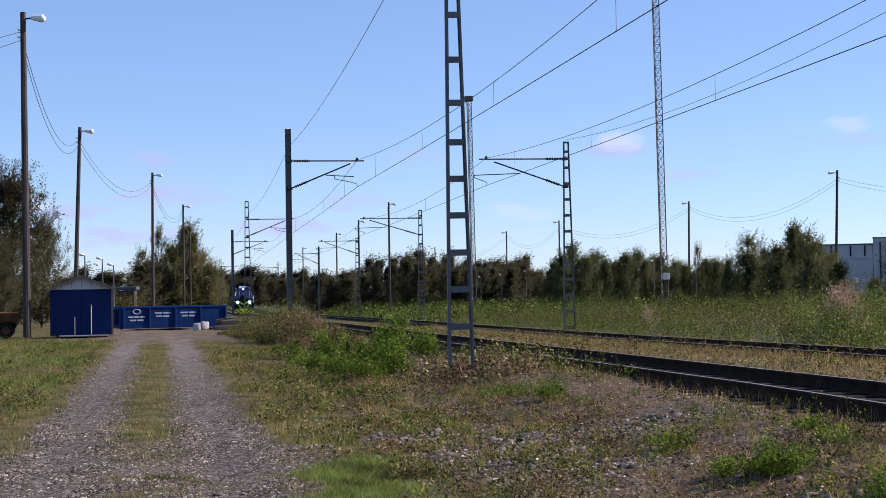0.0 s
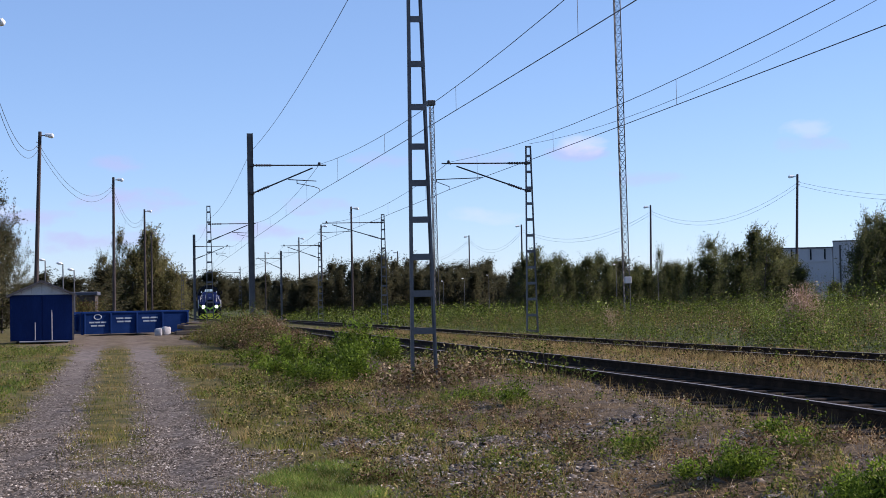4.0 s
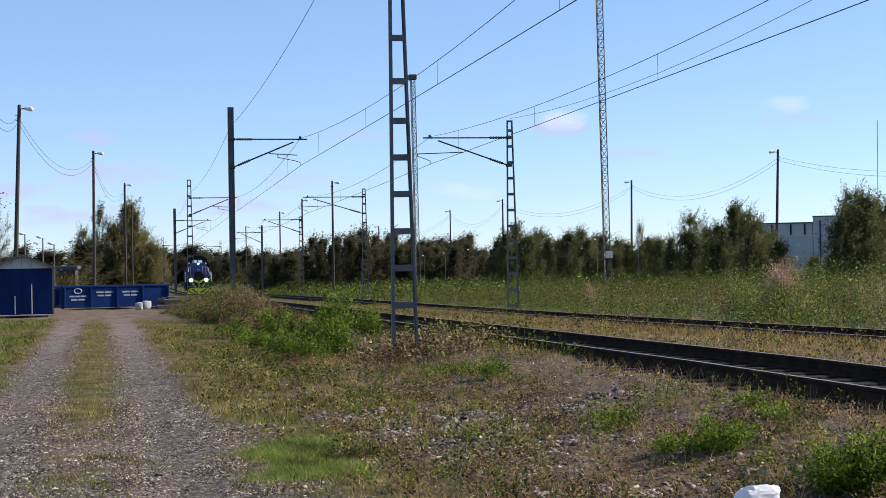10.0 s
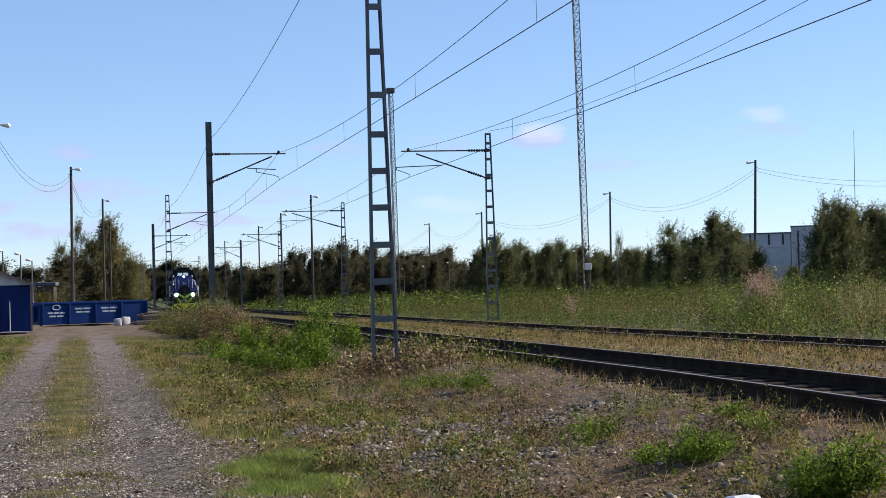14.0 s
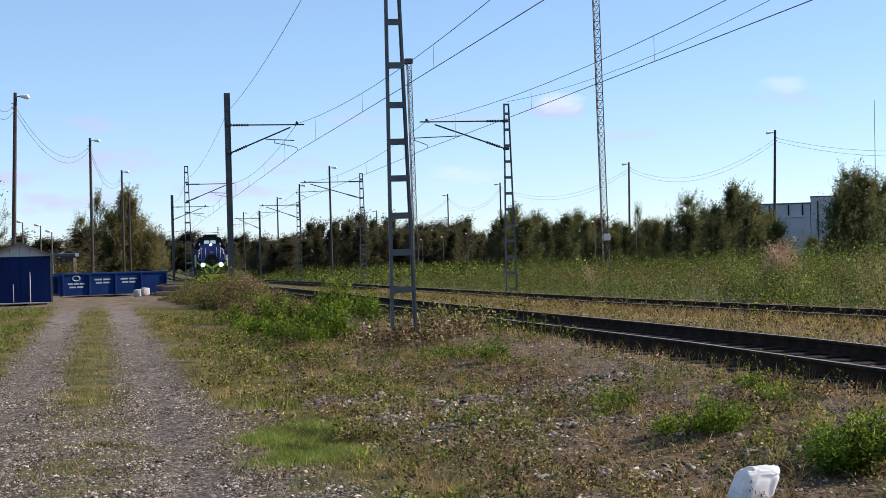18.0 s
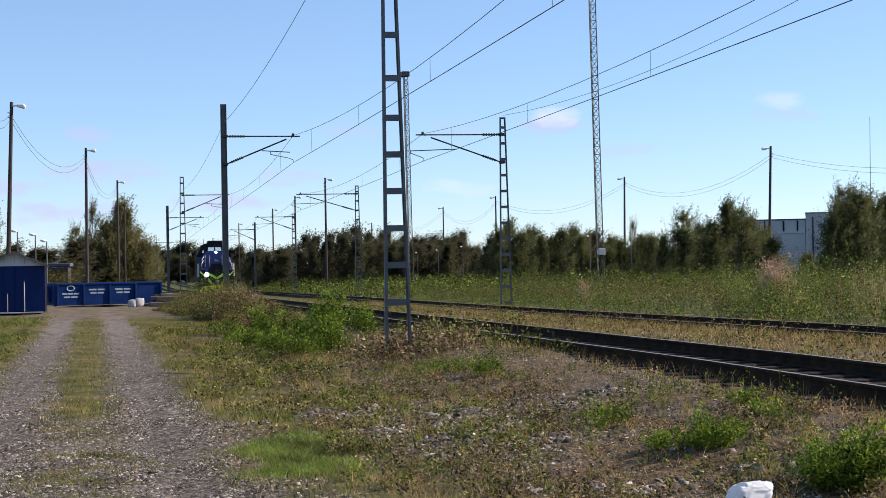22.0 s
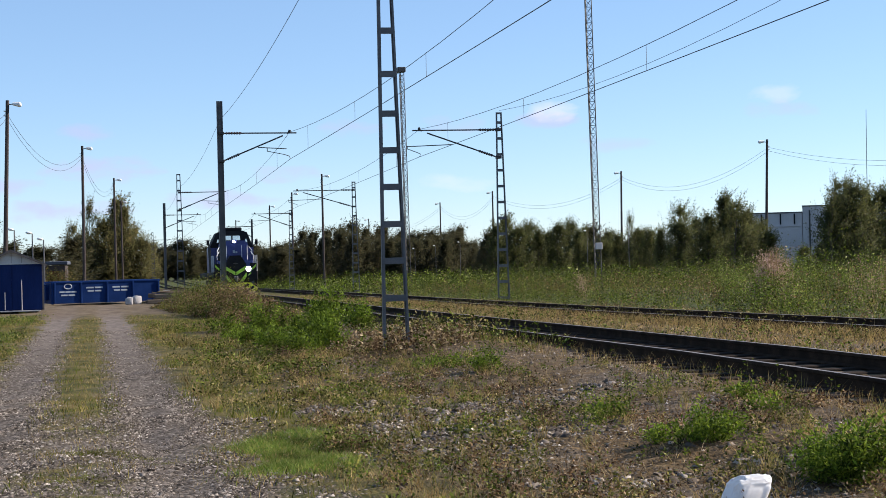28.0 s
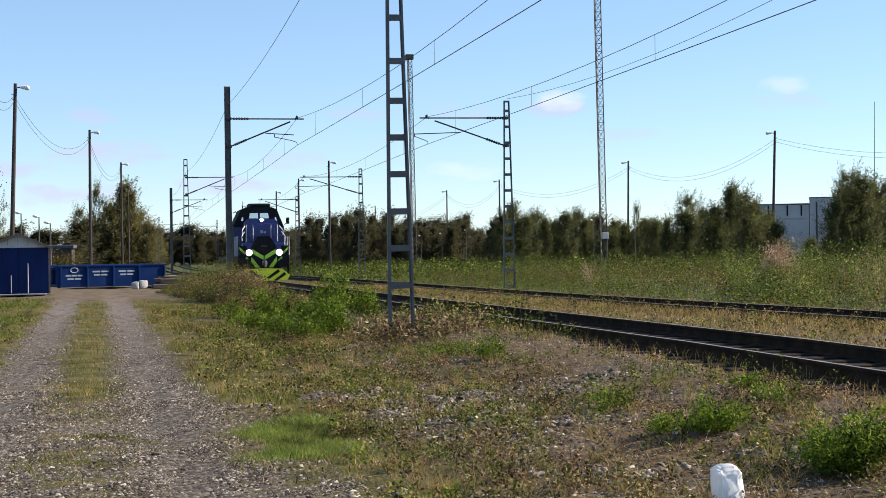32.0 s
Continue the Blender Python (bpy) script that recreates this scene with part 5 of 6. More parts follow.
# bushes
for bx, by, br, bh, bn, bs in ((-1.50, 28.3, 0.42, 0.50, 1500, 0.07), (-0.95, 29.0, 0.40, 0.62, 1700, 0.075), (-2.05, 30.2, 0.42, 0.48, 1500, 0.07), (-1.3, 31.8, 0.48, 0.75, 2000, 0.08), (-2.75, 32.6, 0.36, 0.42, 1000, 0.07),
                               (-2.6, 36.6, 0.6, 0.80, 2000, 0.085), (-3.9, 38.4, 0.5, 0.45, 1000, 0.075), (-1.2, 37.2, 0.6, 1.02, 2400, 0.09), (-0.5, 35.8, 0.4, 0.7, 1400, 0.08), (-1.9, 34.2, 0.36, 0.5, 1100, 0.075), (-3.3, 34.4, 0.36, 0.3, 600, 0.065)):
    clump(bx, by, br, bh, bn, bs, LEAF_BRIGHT, "bright green leafy bush on rough ground near the mast")
clump(1.50, 21.2, 0.27, 0.30, 1100, 0.05, LEAF_BRIGHT, "small dense green bush on stony ground")
clump(0.95, 22.3, 0.55, 0.16, 1200, 0.045, LEAF_BRIGHT, "low green herb mat on stony ground")
clump(2.24, 14.9, 0.24, 0.17, 900, 0.045, LEAF_BRIGHT, "small green herb on stony ground")
clump(2.72, 12.6, 0.30, 0.26, 2400, 0.040, LEAF_BRIGHT, "bushy green herb on stony ground")
clump(2.38, 12.9, 0.18, 0.14, 500, 0.04, LEAF_BRIGHT, "small green herb on stony ground")
clump(3.22, 10.35, 0.38, 0.40, 5500, 0.042, LEAF_BRIGHT, "large bushy green herb on stony ground")
clump(3.70, 15.3, 0.26, 0.14, 600, 0.045, LEAF_BRIGHT, "low green herb near the rail")
clump(3.58, 14.0, 0.24, 0.13, 500, 0.045, LEAF_BRIGHT, "low green herb near the rail")
# tall weeds left of the track, before the containers: a mound, highest in its middle
def mound(n, y0, y1, cut=-9.0, scale=1.4):
    """Spots in the stand, gathered in patches, and the height of the growth there."""
    y = rng.uniform(y0, y1, n)
    b = rng.uniform(-0.150, -0.044, n)
    x = y * b
    v = np.sin(x * 1.7 / scale + 2.1 * np.sin(y * 0.7 / scale)) + np.sin(y * 0.9 / scale + 1.7 * np.sin(x * 1.1 / scale)) + rng.normal(0, 0.5, n)
    tall = np.interp(b, [-0.150, -0.138, -0.125, -0.10, -0.088, -0.077, -0.06, -0.044], [0.20, 0.55, 1.0, 1.2, 1.02, 0.70, 0.50, 0.30])
    front = np.interp(b, [-0.150, -0.138, -0.122, -0.105, -0.09], [66, 59, 52, 47.5, 43])
    return take((v > cut) & left_of_rails(x, y, 2.6) & (y > front), x, y, tall * (0.4 + 0.6 * smooth(0, 7, y - front)))


x, y, h = mound(1100, 46, 66)
weeds(x, y, h * 0.85, 30, 0.055, HERB_DARK, "tall_weeds", "waist-high green and brown weeds beside the track", 0.20, STALK, "weeds", 0.05, 0.003)
x, y, h = mound(3000, 43, 58, -0.2)
weeds(x, y, h * 0.80, 30, 0.055, DEAD, "dead_weeds", "brown dead weeds beside the track", 0.24, DEAD, "weeds", 0.06, 0.003)
x, y, h = mound(1900, 46, 66, 0.5, 1.0)
weeds(x, y, h * 0.98, 30, 0.06, LEAF_WEED, "tall_green_weeds", "tall green weeds standing above the brown ones", 0.17, STALK, "weeds", 0.05, 0.003)
x, y, h = mound(900, 50, 64, 0.3, 0.8)
weeds(x, y, h * 1.12, 20, 0.045, GRASS_GREEN, "tall_seeding_weeds", "tall yellowish weeds gone to seed beside the track", 0.12, STALK, "weeds", 0.03, 0.003)
x, y = rng.normal(-4.75, 0.22, 60), rng.normal(54.0, 0.5, 60)
weeds(x, y, 0.95, 26, 0.05, FLUFF, "withered_willowherb", "pale withered stand of willowherb beside the track", 0.14, GRASS_DRY, "weeds", 0.02, 0.003)
x, y = spots(1300, -8.0, 2.5, 28, 66)
x, y = take(left_of_rails(x, y, 1.25) & ~left_of_rails(x, y, 4.0), x, y)
weeds(x, y, 0.30, 18, 0.05, HERB_MIX, "trackside_herbs", "low mixed herbs along the near rail", 0.25, None, "weeds", 0.05, 0.003)
# tufts against the near rail
x, y = spots(9000, 0.0, 5.5, 9, 34)
d1 = track_1(y) - x
x, y = take((d1 > 0.92) & (d1 < 1.9) & (rng.uniform(0, 1, len(x)) < 0.75), x, y)
blades(x, y, 0.16, 0.006, 0.7, GRASS_DRY, "railside_tufts", "dry grass tufts against the rail")
x, y = scatter_clumpy(260, 0.0, 5.5, 12, 34, 0.8, 0.6)
x, y = take((track_1(y) - x > 0.95) & (track_1(y) - x < 2.2), x, y)
weeds(x, y, 0.24, 14, 0.035, LEAF_WEED, "railside_weeds", "yellowish green weeds against the rail", 0.2, None, "weeds", 0.02, 0.003)
# green verge left of the road
x, y = scatter_clumpy(22000, -17, -4, 24, 56, 2.0, -0.2)
x, y = take((x < road(y) - 1.7) & (x > road(y) - 9), x, y)
blades(x, y, 0.12, 0.014, 0.7, GRASS_FRESH, "verge_grass", "green grass on the verge of the gravel road")
# between and beside the rails
x, y = scatter_clumpy(90000, -14, 13, 14, 95, 1.5, -0.6)
d1, d2 = x - track_1(y), x - track_2(y)
k = ((d1 > 1.0) & (d2 < -0.95)) | ((d2 > 0.95) & (d2 < 3.4)) | ((np.abs(d1) < 0.6) & (rng.uniform(0, 1, len(x)) < 0.10) & (y > 26)) | ((np.abs(d2) < 0.62) & (rng.uniform(0, 1, len(x)) < 0.6))
x, y = take(k, x, y)
blades(x, y, 0.13, 0.012, 1.0, GRASS_DRY, "trackside_grass", "dry straw-coloured grass between the tracks")
x, y = scatter_clumpy(5200, -8, 13, 18, 70, 1.1, 0.0)
d1, d2 = x - track_1(y), x - track_2(y)
x, y = take(((d1 > 1.1) & (d2 < -1.0)) | ((d2 > 0.95) & (d2 < 3.6)), x, y)
weeds(x, y, 0.16, 12, 0.045, HERB_MIX, "mixed_trackside_herbs", "low tangled brown and green herbs between the tracks", 0.4, HERB_MIX, "weeds", 0.10, 0.003)
x, y, f = tussocks(900, 7, 0.3, -14, 13, 18, 80, beside_rails)
weeds(x, y, 0.26 * f, 9, 0.05, LEAF_WEED, "trackside_leaf_tufts", "tufts of leafy weeds between the tracks", 0.3, None, "weeds", 0.03, 0.002)
x, y, f = tussocks(700, 7, 0.3, -14, 13, 18, 80, beside_rails)
weeds(x, y, 0.22 * f, 9, 0.045, DEAD, "trackside_dead_tufts", "tufts of dead herbs between the tracks", 0.3, None, "weeds", 0.03, 0.002)
x, y = scatter_clumpy(2200, -14, 13, 18, 90, 1.6, 0.3)
d1, d2 = x - track_1(y), x - track_2(y)
x, y = take(((d1 > 1.2) & (d2 < -1.1)) | ((d2 > 1.0) & (d2 < 3.0)), x, y)
weeds(x, y, 0.24, 12, 0.05, LEAF_WEED, "trackside_weeds", "low leafy weeds between the tracks", 0.25)
x, y = spots(22000, -1, 13, 16, 48)
d1, d2 = x - track_1(y), x - track_2(y)
x, y = take(((d1 > 0.95) & (d2 < -0.9)) | ((d2 > 0.9) & (d2 < 3.4)), x, y)
blades(x, y, 0.14, 0.009, 1.0, GRASS_DRY, "trackbed_grass", "matted straw grass over the ballast between the tracks")
x, y = spots(60000, -8, 13, 14, 75)
d2 = x - track_2(y)
x, y = take((np.abs(np.abs(d2) - 1.05) < 0.28) & (rng.uniform(0, 1, len(x)) < 0.85), x, y)
blades(x, y, 0.20, 0.010, 0.7, GRASS_DRY, "rail_edge_grass", "dry grass growing against the far track's rails")
y = rng.uniform(17, 72, 9000)
x = track_2(y) + rng.uniform(-1.5, -0.86, 9000)
blades(x, y, 0.21, 0.010, 0.8, GRASS_DRY, "rail_front_grass", "tall dry grass standing before the far track")
x, y = spots(2600, -6, 13, 16, 62)
d2 = x - track_2(y)
x, y = take((np.abs(d2) < 1.5), x, y)
weeds(x, y, 0.24, 12, 0.045, HERB_MIX, "track_herbs", "low herbs grown into the far track", 0.3, HERB_MIX, "weeds", 0.05, 0.003)
# the field of tall weeds behind the tracks: uneven, bushy, in patches
def field_spots(n, scale, cut, d, x0=-12.0, x1=50.0, y0=30.0, y1=130.0):
    x, y = scatter_clumpy(n, x0, x1, y0, y1, scale, cut)
    return take((x - track_2(y) > d * rng.uniform(0.85, 1.2, len(x))) & (x < 0.36 * y + 4), x, y)


def lie(x, y):
    """The growth's height over the field: hummocks a few metres wide, lower towards the rails."""
    return (1 + 0.30 * np.sin(0.55 * x + 1.9 * np.sin(0.21 * y)) * np.sin(0.33 * y + 1.4 * np.sin(0.4 * x))) * (0.55 + 0.45 * smooth(4.0, 8.0, x - track_2(y)))


x, y, f = tussocks(3600, 6, 0.38, -12, 50, 30, 130, in_field)
weeds(x, y, 1.12 * f * lie(x, y), 24, 0.066, LEAF_WEED, "field_weeds", "field of chest-high green weeds behind the tracks", 0.20, STALK, "weeds", 0.07, 0.003)
x, y, f = tussocks(2000, 5, 0.4, -12, 50, 30, 130, in_field)
weeds(x, y, 0.9 * f * lie(x, y), 18, 0.075, HERB_DARK, "field_herbs", "browner herbs among the field weeds", 0.20, STALK, "weeds", 0.06, 0.003)
x, y = field_spots(1500, 2.4, 1.1, 5.0, 0.0, 46.0, 34.0, 100.0)
weeds(x, y, 1.1 * lie(x, y), 26, 0.07, DEAD, "dead_field_weeds", "brown dead weeds among the green ones", 0.20, STALK, "weeds", 0.06, 0.003)
x, y = field_spots(6000, 2.2, 0.4, 3.4, -14.0)
blades(x, y, 0.45, 0.022, 0.7, GRASS_GREEN, "field_grass", "tall rank grass behind the tracks")
x, y = spots(11000, -40, 80, 100, 215)
x, y = take((x - track_2(y) > 3.0) & (x < 0.36 * y + 4), x, y)
weeds(x, y, 1.35 * lie(x, y), 10, 0.19, LEAF_WEED, "far_field_weeds", "far part of the weed field before the trees", 0.26, STALK)
x, y, f = tussocks(760, 6, 0.36, 9.5, 30.0, 38.0, 70.0, in_field)
x, y, f = take(x > 0.19 * y + 2, x, y, f)
weeds(x, y, 1.38 * f * lie(x, y), 32, 0.064, LUSH, "tall_field_weeds", "tall lush green weeds, a few leaves coloured pale as glints", 0.19, STALK, "weeds", 0.05, 0.003)
x, y = spots(5200, -10, 24, 26, 85)
d2 = x - track_2(y)
x, y = take((d2 > 3.9) & (d2 < 9.0), x, y)
weeds(x, y, 0.5, 18, 0.065, LEAF_WEED, "field_edge_weeds", "low leafy weeds along the edge of the field", 0.30, STALK, "weeds", 0.12, 0.003)
x, y = field_spots(2600, 2.0, 0.5, 5.0, -6.0, 44.0, 32.0, 110.0)
blades(x, y, 1.15 * lie(x, y), 0.014, 0.5, GRASS_GREEN, "field_reeds", "tall green grass stalks among the field weeds")
# pinkish withered stands
x, y = rng.normal(9.6, 0.14, 30), rng.normal(71.5, 0.3, 30)
weeds(x, y, 1.15, 30, 0.07, FLUFF, "withered_willowherb", "small pinkish brown withered stand of willowherb", 0.12, GRASS_DRY)
x, y = rng.normal(12.75, 0.24, 240), rng.normal(49.0, 0.3, 240)
weeds(x, y, 1.46, 40, 0.055, FLUFF, "withered_willowherb", "pinkish brown withered stand of willowherb", 0.10, GRASS_DRY)
x, y = rng.normal(12.35, 0.45, 70), rng.normal(47.3, 0.4, 70)
weeds(x, y, 0.95, 30, 0.064, LUSH, "lush_weeds", "lush green weeds before the withered willowherb", 0.19, STALK)
x, y = rng.normal(14.9, 0.5, 60), rng.normal(45.0, 0.6, 60)
weeds(x, y, 1.3, 26, 0.05, FLUFF, "withered_willowherb", "thin pale withered stand of willowherb among weeds", 0.10, GRASS_DRY)


# overgrown shed
x, y = rng.normal(-26.4, 0.8, 120), rng.normal(126.6, 0.5, 120)
weeds(x, y, 1.9, 24, 0.12, HERB_DARK, "shed_weeds", "rank brown weeds before the shed", 0.12)
# grass tongues across the near ruts
for gx, gy, rx, ry, n in ((-2.45, 13.95, 0.55, 0.22, 3000), (-2.4, 12.1, 0.22, 0.45, 1800), (-3.0, 15.7, 0.35, 0.3, 1600), (-1.75, 13.0, 0.5, 0.10, 900)):
    x, y = gx + rng.normal(0, rx * 0.6, n), gy + rng.normal(0, ry * 0.8, n)
    x, y = take(np.sin(x * 9 + 2 * np.sin(y * 7)) + np.sin(y * 11 + x * 3) + rng.normal(0, 0.7, n) > 0.0, x, y)
    blades(x, y, 0.038, 0.005, 1.3, GRASS_GREEN, "grass_tongue", "thin strip of low grass across the gravel")


# loose stones
def chippings(x, y, s, name, label, mat=None):
    """Small crushed stone: a skewed four-sided point for each chip."""
    n = len(x)
    a = rng.uniform(0, 6.283, n)[:, None] + np.array([0, 1.6, 3.1, 4.7]) + rng.normal(0, 0.3, (n, 4))
    sc = s * np.clip(np.exp(rng.normal(0, 0.4, n)), 0.45, 2.2)[:, None]
    r = sc * rng.uniform(0.6, 1.25, (n, 4))
    z = ground_z(x, y)[:, None]
    V = np.stack([x[:, None] + r * np.cos(a), y[:, None] + r * np.sin(a), z - 0.003 + rng.uniform(0, 0.35, (n, 4)) * sc], -1)
    top = np.stack([x[:, None] + rng.normal(0, 0.35, (n, 1)) * sc, y[:, None] + rng.normal(0, 0.35, (n, 1)) * sc, z + sc * rng.uniform(0.35, 0.75, (n, 1))], -1)
    V = np.concatenate([V, top], 1).reshape(-1, 3)
    F = (np.arange(n)[:, None, None] * 5 + np.array([[0, 1, 4], [1, 2, 4], [2, 3, 4], [3, 0, 4]])[None]).reshape(-1, 3)
    return tagged(new(name, mesh_np(name, V, F, mat or STONE)), label, "gravel", kind="stuff")


def stones(x, y, s, name, label, mat=None):
    """Angular broken stones, each a skewed block lying on the ground."""
    n = len(x)
    base = np.array([[-1, -0.75, -0.2], [1, -0.75, -0.2], [1, 0.75, -0.2], [-1, 0.75, -0.2], [-0.8, -0.6, 0.65], [0.8, -0.6, 0.65], [0.8, 0.6, 0.65], [-0.8, 0.6, 0.65]])
    f = np.array([[0, 1, 5, 4], [1, 2, 6, 5], [2, 3, 7, 6], [3, 0, 4, 7], [4, 5, 6, 7]])
    a, tilt = rng.uniform(0, 6.283, n), rng.normal(0, 0.35, n)
    sc = s * np.clip(np.exp(rng.normal(0, 0.45, n)), 0.4, 2.1)
    V = base[None] * rng.uniform(0.45, 1.25, (n, 8, 3)) * rng.uniform(0.6, 1.2, (n, 1, 3)) * [1, 1, 0.6]
    V[..., 2] += V[..., 0] * tilt[:, None]
    c, q = np.cos(a)[:, None], np.sin(a)[:, None]
    V = np.stack([V[..., 0] * c - V[..., 1] * q, V[..., 0] * q + V[..., 1] * c, V[..., 2]], -1) * sc[:, None, None]
    V = V + np.stack([x, y, ground_z(x, y) - 0.002], -1)[:, None]
    F = (np.arange(n)[:, None, None] * 8 + f[None]).reshape(-1, 4)
    return tagged(new(name, mesh_np(name, V.reshape(-1, 3), F, mat or STONE)), label, "gravel", kind="stuff")


x, y = spots(210000, -6.0, 1.8, 9.8, 21)
x2, y2 = spots(150000, -9, 0.0, 21, 42)
x, y = np.concatenate([x, x2]), np.concatenate([y, y2])
u = x - road(y)
k = (np.abs(np.abs(u) - 0.87) < 0.5 * rng.uniform(0.5, 1.3, len(x))) | ((y < 17) & (np.abs(u + 0.4) < 2.4) & (rng.uniform(0, 1, len(x)) < 0.45))
x, y = take(k, x, y)
chippings(x, y, 0.0105, "road_gravel", "grey crushed gravel in the road ruts", GRAVEL)
x, y = spots(30000, -5, 1.5, 9.6, 21)
u = x - road(y)
x, y = take(np.abs(np.abs(u) - 0.87) < 0.62 * rng.uniform(0.4, 1.2, len(x)), x, y)
chippings(x, y, 0.0135, "coarse_gravel", "coarser grey crushed stones on the road", GRAVEL)
x, y = scatter_clumpy(46000, -2.0, 6.5, 8.8, 28, 0.9, 0.0)
x, y = take(left_of_rails(x, y, 1.2) & (x > 0.4 - 0.08 * y) & (left_of_rails(x, y, 3.4) | (y < 13) | (rng.uniform(0, 1, len(x)) < 0.3)), x, y)
chippings(x, y, 0.014, "loose_stones", "loose grey and brown stones on bare soil")
x, y = spots(500, -2.0, 5.0, 9.0, 24)
x, y = np.concatenate([x, rng.normal(0.4, 0.8, 500)]), np.concatenate([y, rng.normal(15.2, 1.8, 500)])
x, y = take(left_of_rails(x, y, 1.6), x, y)
stones(x, y, 0.026, "rubble_stones", "larger rubble stones on bare soil", RUBBLE)


RUBBLE_SPOTS = ((0.35, 16.6, 0.7, 1.1, 420), (0.9, 15.6, 0.5, 0.8, 300), (-0.35, 17.2, 0.5, 0.7, 200), (0.2, 14.6, 0.45, 0.5, 170), (0.9, 13.4, 0.4, 0.5, 130), (1.6, 14.3, 0.45, 0.6, 160),
                (1.2, 11.4, 0.35, 0.35, 110), (2.1, 11.3, 0.4, 0.35, 130), (2.9, 11.6, 0.3, 0.35, 90), (1.8, 17.0, 0.4, 0.7, 110), (0.15, 19.8, 0.35, 0.6, 130), (2.5, 17.6, 0.5, 0.8, 90), (-0.8, 17.6, 0.3, 0.6, 90))
for rx, ry, wx, wy, n in RUBBLE_SPOTS:
    x, y = rng.normal(rx, wx * 0.6, n), rng.normal(ry, wy * 0.6, n)
    stones(x, y, 0.030, "rubble_heap", "patch of grey broken rubble stones", RUBBLE)


# ---- trees ----
def tree_mesh(seed, height, width, leaves, size, low, mat, shape):
    """A tapered trunk, rising limbs with thin upright shoots that the wind bends, and a crown of small pointed leaves, standing at the origin."""
    r = np.random.default_rng(seed)
    t = thing("tree", None)
    bm = bmesh.new()
    pts = [Vector((r.normal(0.004 * i, 0.010) * height * i / 6, r.normal(0, 0.010) * height * i / 6, height * 0.92 * i / 6 - 0.2)) for i in range(7)]
    for i in range(6):
        rod(bm, pts[i], pts[i + 1], 0.014 * height * (1 - i / 6.6), 0.014 * height * (1 - (i + 1) / 6.6), 6)
    part("trunk", bm, BARK, t)
    n, m = (34, 8) if shape == "airy" else (84, 5)
    f = low + (0.97 - low) * (np.arange(n) + r.uniform(0, 1, n)) / n
    a = np.arange(n) * 2.4 + r.normal(0, 0.5, n)
    g = (f - low) / (1 - low)
    full = np.sin(math.pi * (g * 0.90 + 0.10) ** 0.78) ** 0.8
    rad = width / 2 * {"cone": 1.02 - 0.98 * g, "round": 0.75 * full + 0.28 * (1 - g * g), "airy": full}[shape]
    rad = rad * r.uniform(0.45, 1.15, n)
    axis = np.array(pts)
    A = np.stack([np.interp(f * height, axis[:, 2], axis[:, i]) for i in range(3)], -1)
    E = A + np.stack([np.cos(a) * rad + 0.10 * rad, np.sin(a) * rad, rad * r.uniform(0.4, 1.2, n)], -1)
    E[:, 2] = np.minimum(E[:, 2], height * (0.86 + 0.10 * r.uniform(0, 1, n)))
    # upright shoots on the outer part of each limb
    k = np.repeat(np.arange(n), m)
    s0 = A[k] + (E - A)[k] * r.uniform(0.35, 1.0, n * m)[:, None]
    out = (E - A)[k] / (np.linalg.norm(E - A, axis=1)[k][:, None] + 1e-6)
    way = out * 0.35 + r.normal(0, 0.25, (n * m, 3)) + np.array([0.22, 0, 1.0])
    way /= np.linalg.norm(way, axis=1)[:, None]
    s1 = s0 + way * (height * r.uniform(0.2, 1.0, n * m) ** 1.6 * 0.21)[:, None]
    V1, F1 = stems(A, E, 0.0036 * height)
    fine = slice(None, None, 2) if leaves > 9000 or shape == "airy" else slice(0, 30)
    V2, F2 = stems(s0[fine], s1[fine], 0.0014 * height)
    part("branchwork", mesh_np("branchwork", np.concatenate([V1, V2]), np.concatenate([F1, F2 + len(V1)]), BARK), None, t)
    # leaves: most on the shoots, some along the limbs, larger ones deep inside
    n1, n2, n3 = int(leaves * 0.62), int(leaves * 0.28), int(leaves * (0.02 if shape == "airy" else 0.10))
    j = r.integers(0, n * m, n1)
    along = r.uniform(0, 1.0, n1) ** 1.35 * 1.05
    P1 = s0[j] + (s1 - s0)[j] * along[:, None] + r.normal(0, 1, (n1, 3)) * (height * (0.017 - 0.010 * along))[:, None]
    q = r.integers(0, n, n2)
    P2 = A[q] + (E - A)[q] * r.uniform(0.25, 1.0, n2)[:, None] + r.normal(0, 1, (n2, 3)) * (0.10 * rad[q] + 0.010 * height)[:, None]
    q3 = r.integers(0, n, n3)
    P3 = A[q3] + (E - A)[q3] * r.uniform(0.0, 0.75, n3)[:, None] + r.normal(0, 0.015 * height, (n3, 3))
    P = np.concatenate([P1, P2, P3])
    d = r.normal(0, 0.8, P.shape) + np.array([0.25, 0, 0.35])
    d[:n1] += way[j] * 0.9
    d /= np.linalg.norm(d, axis=1)[:, None]
    L = size * r.uniform(0.55, 1.4, len(P))
    L[n1 + n2:] *= 1.9
    ok = P[:, 2] > 0.02 * height
    P, d, L = P[ok], d[ok], L[ok, None]
    cz = height * (low + 0.38 * (1 - low))
    N = np.stack([P[:, 0], P[:, 1], (P[:, 2] - cz) * 0.55], -1)
    N = 0.36 * N / (np.linalg.norm(N, axis=1)[:, None] + 1e-6) + r.normal(0, 0.22, P.shape) + np.array([0, -0.1, 0.42])
    N /= np.linalg.norm(N, axis=1)[:, None]
    s = np.cross(d, r.normal(0, 1, P.shape))
    s /= np.linalg.norm(s, axis=1)[:, None] + 1e-9
    turn = np.einsum("ij,ij->i", np.cross(s, d), N) < 0
    s[turn] *= -1
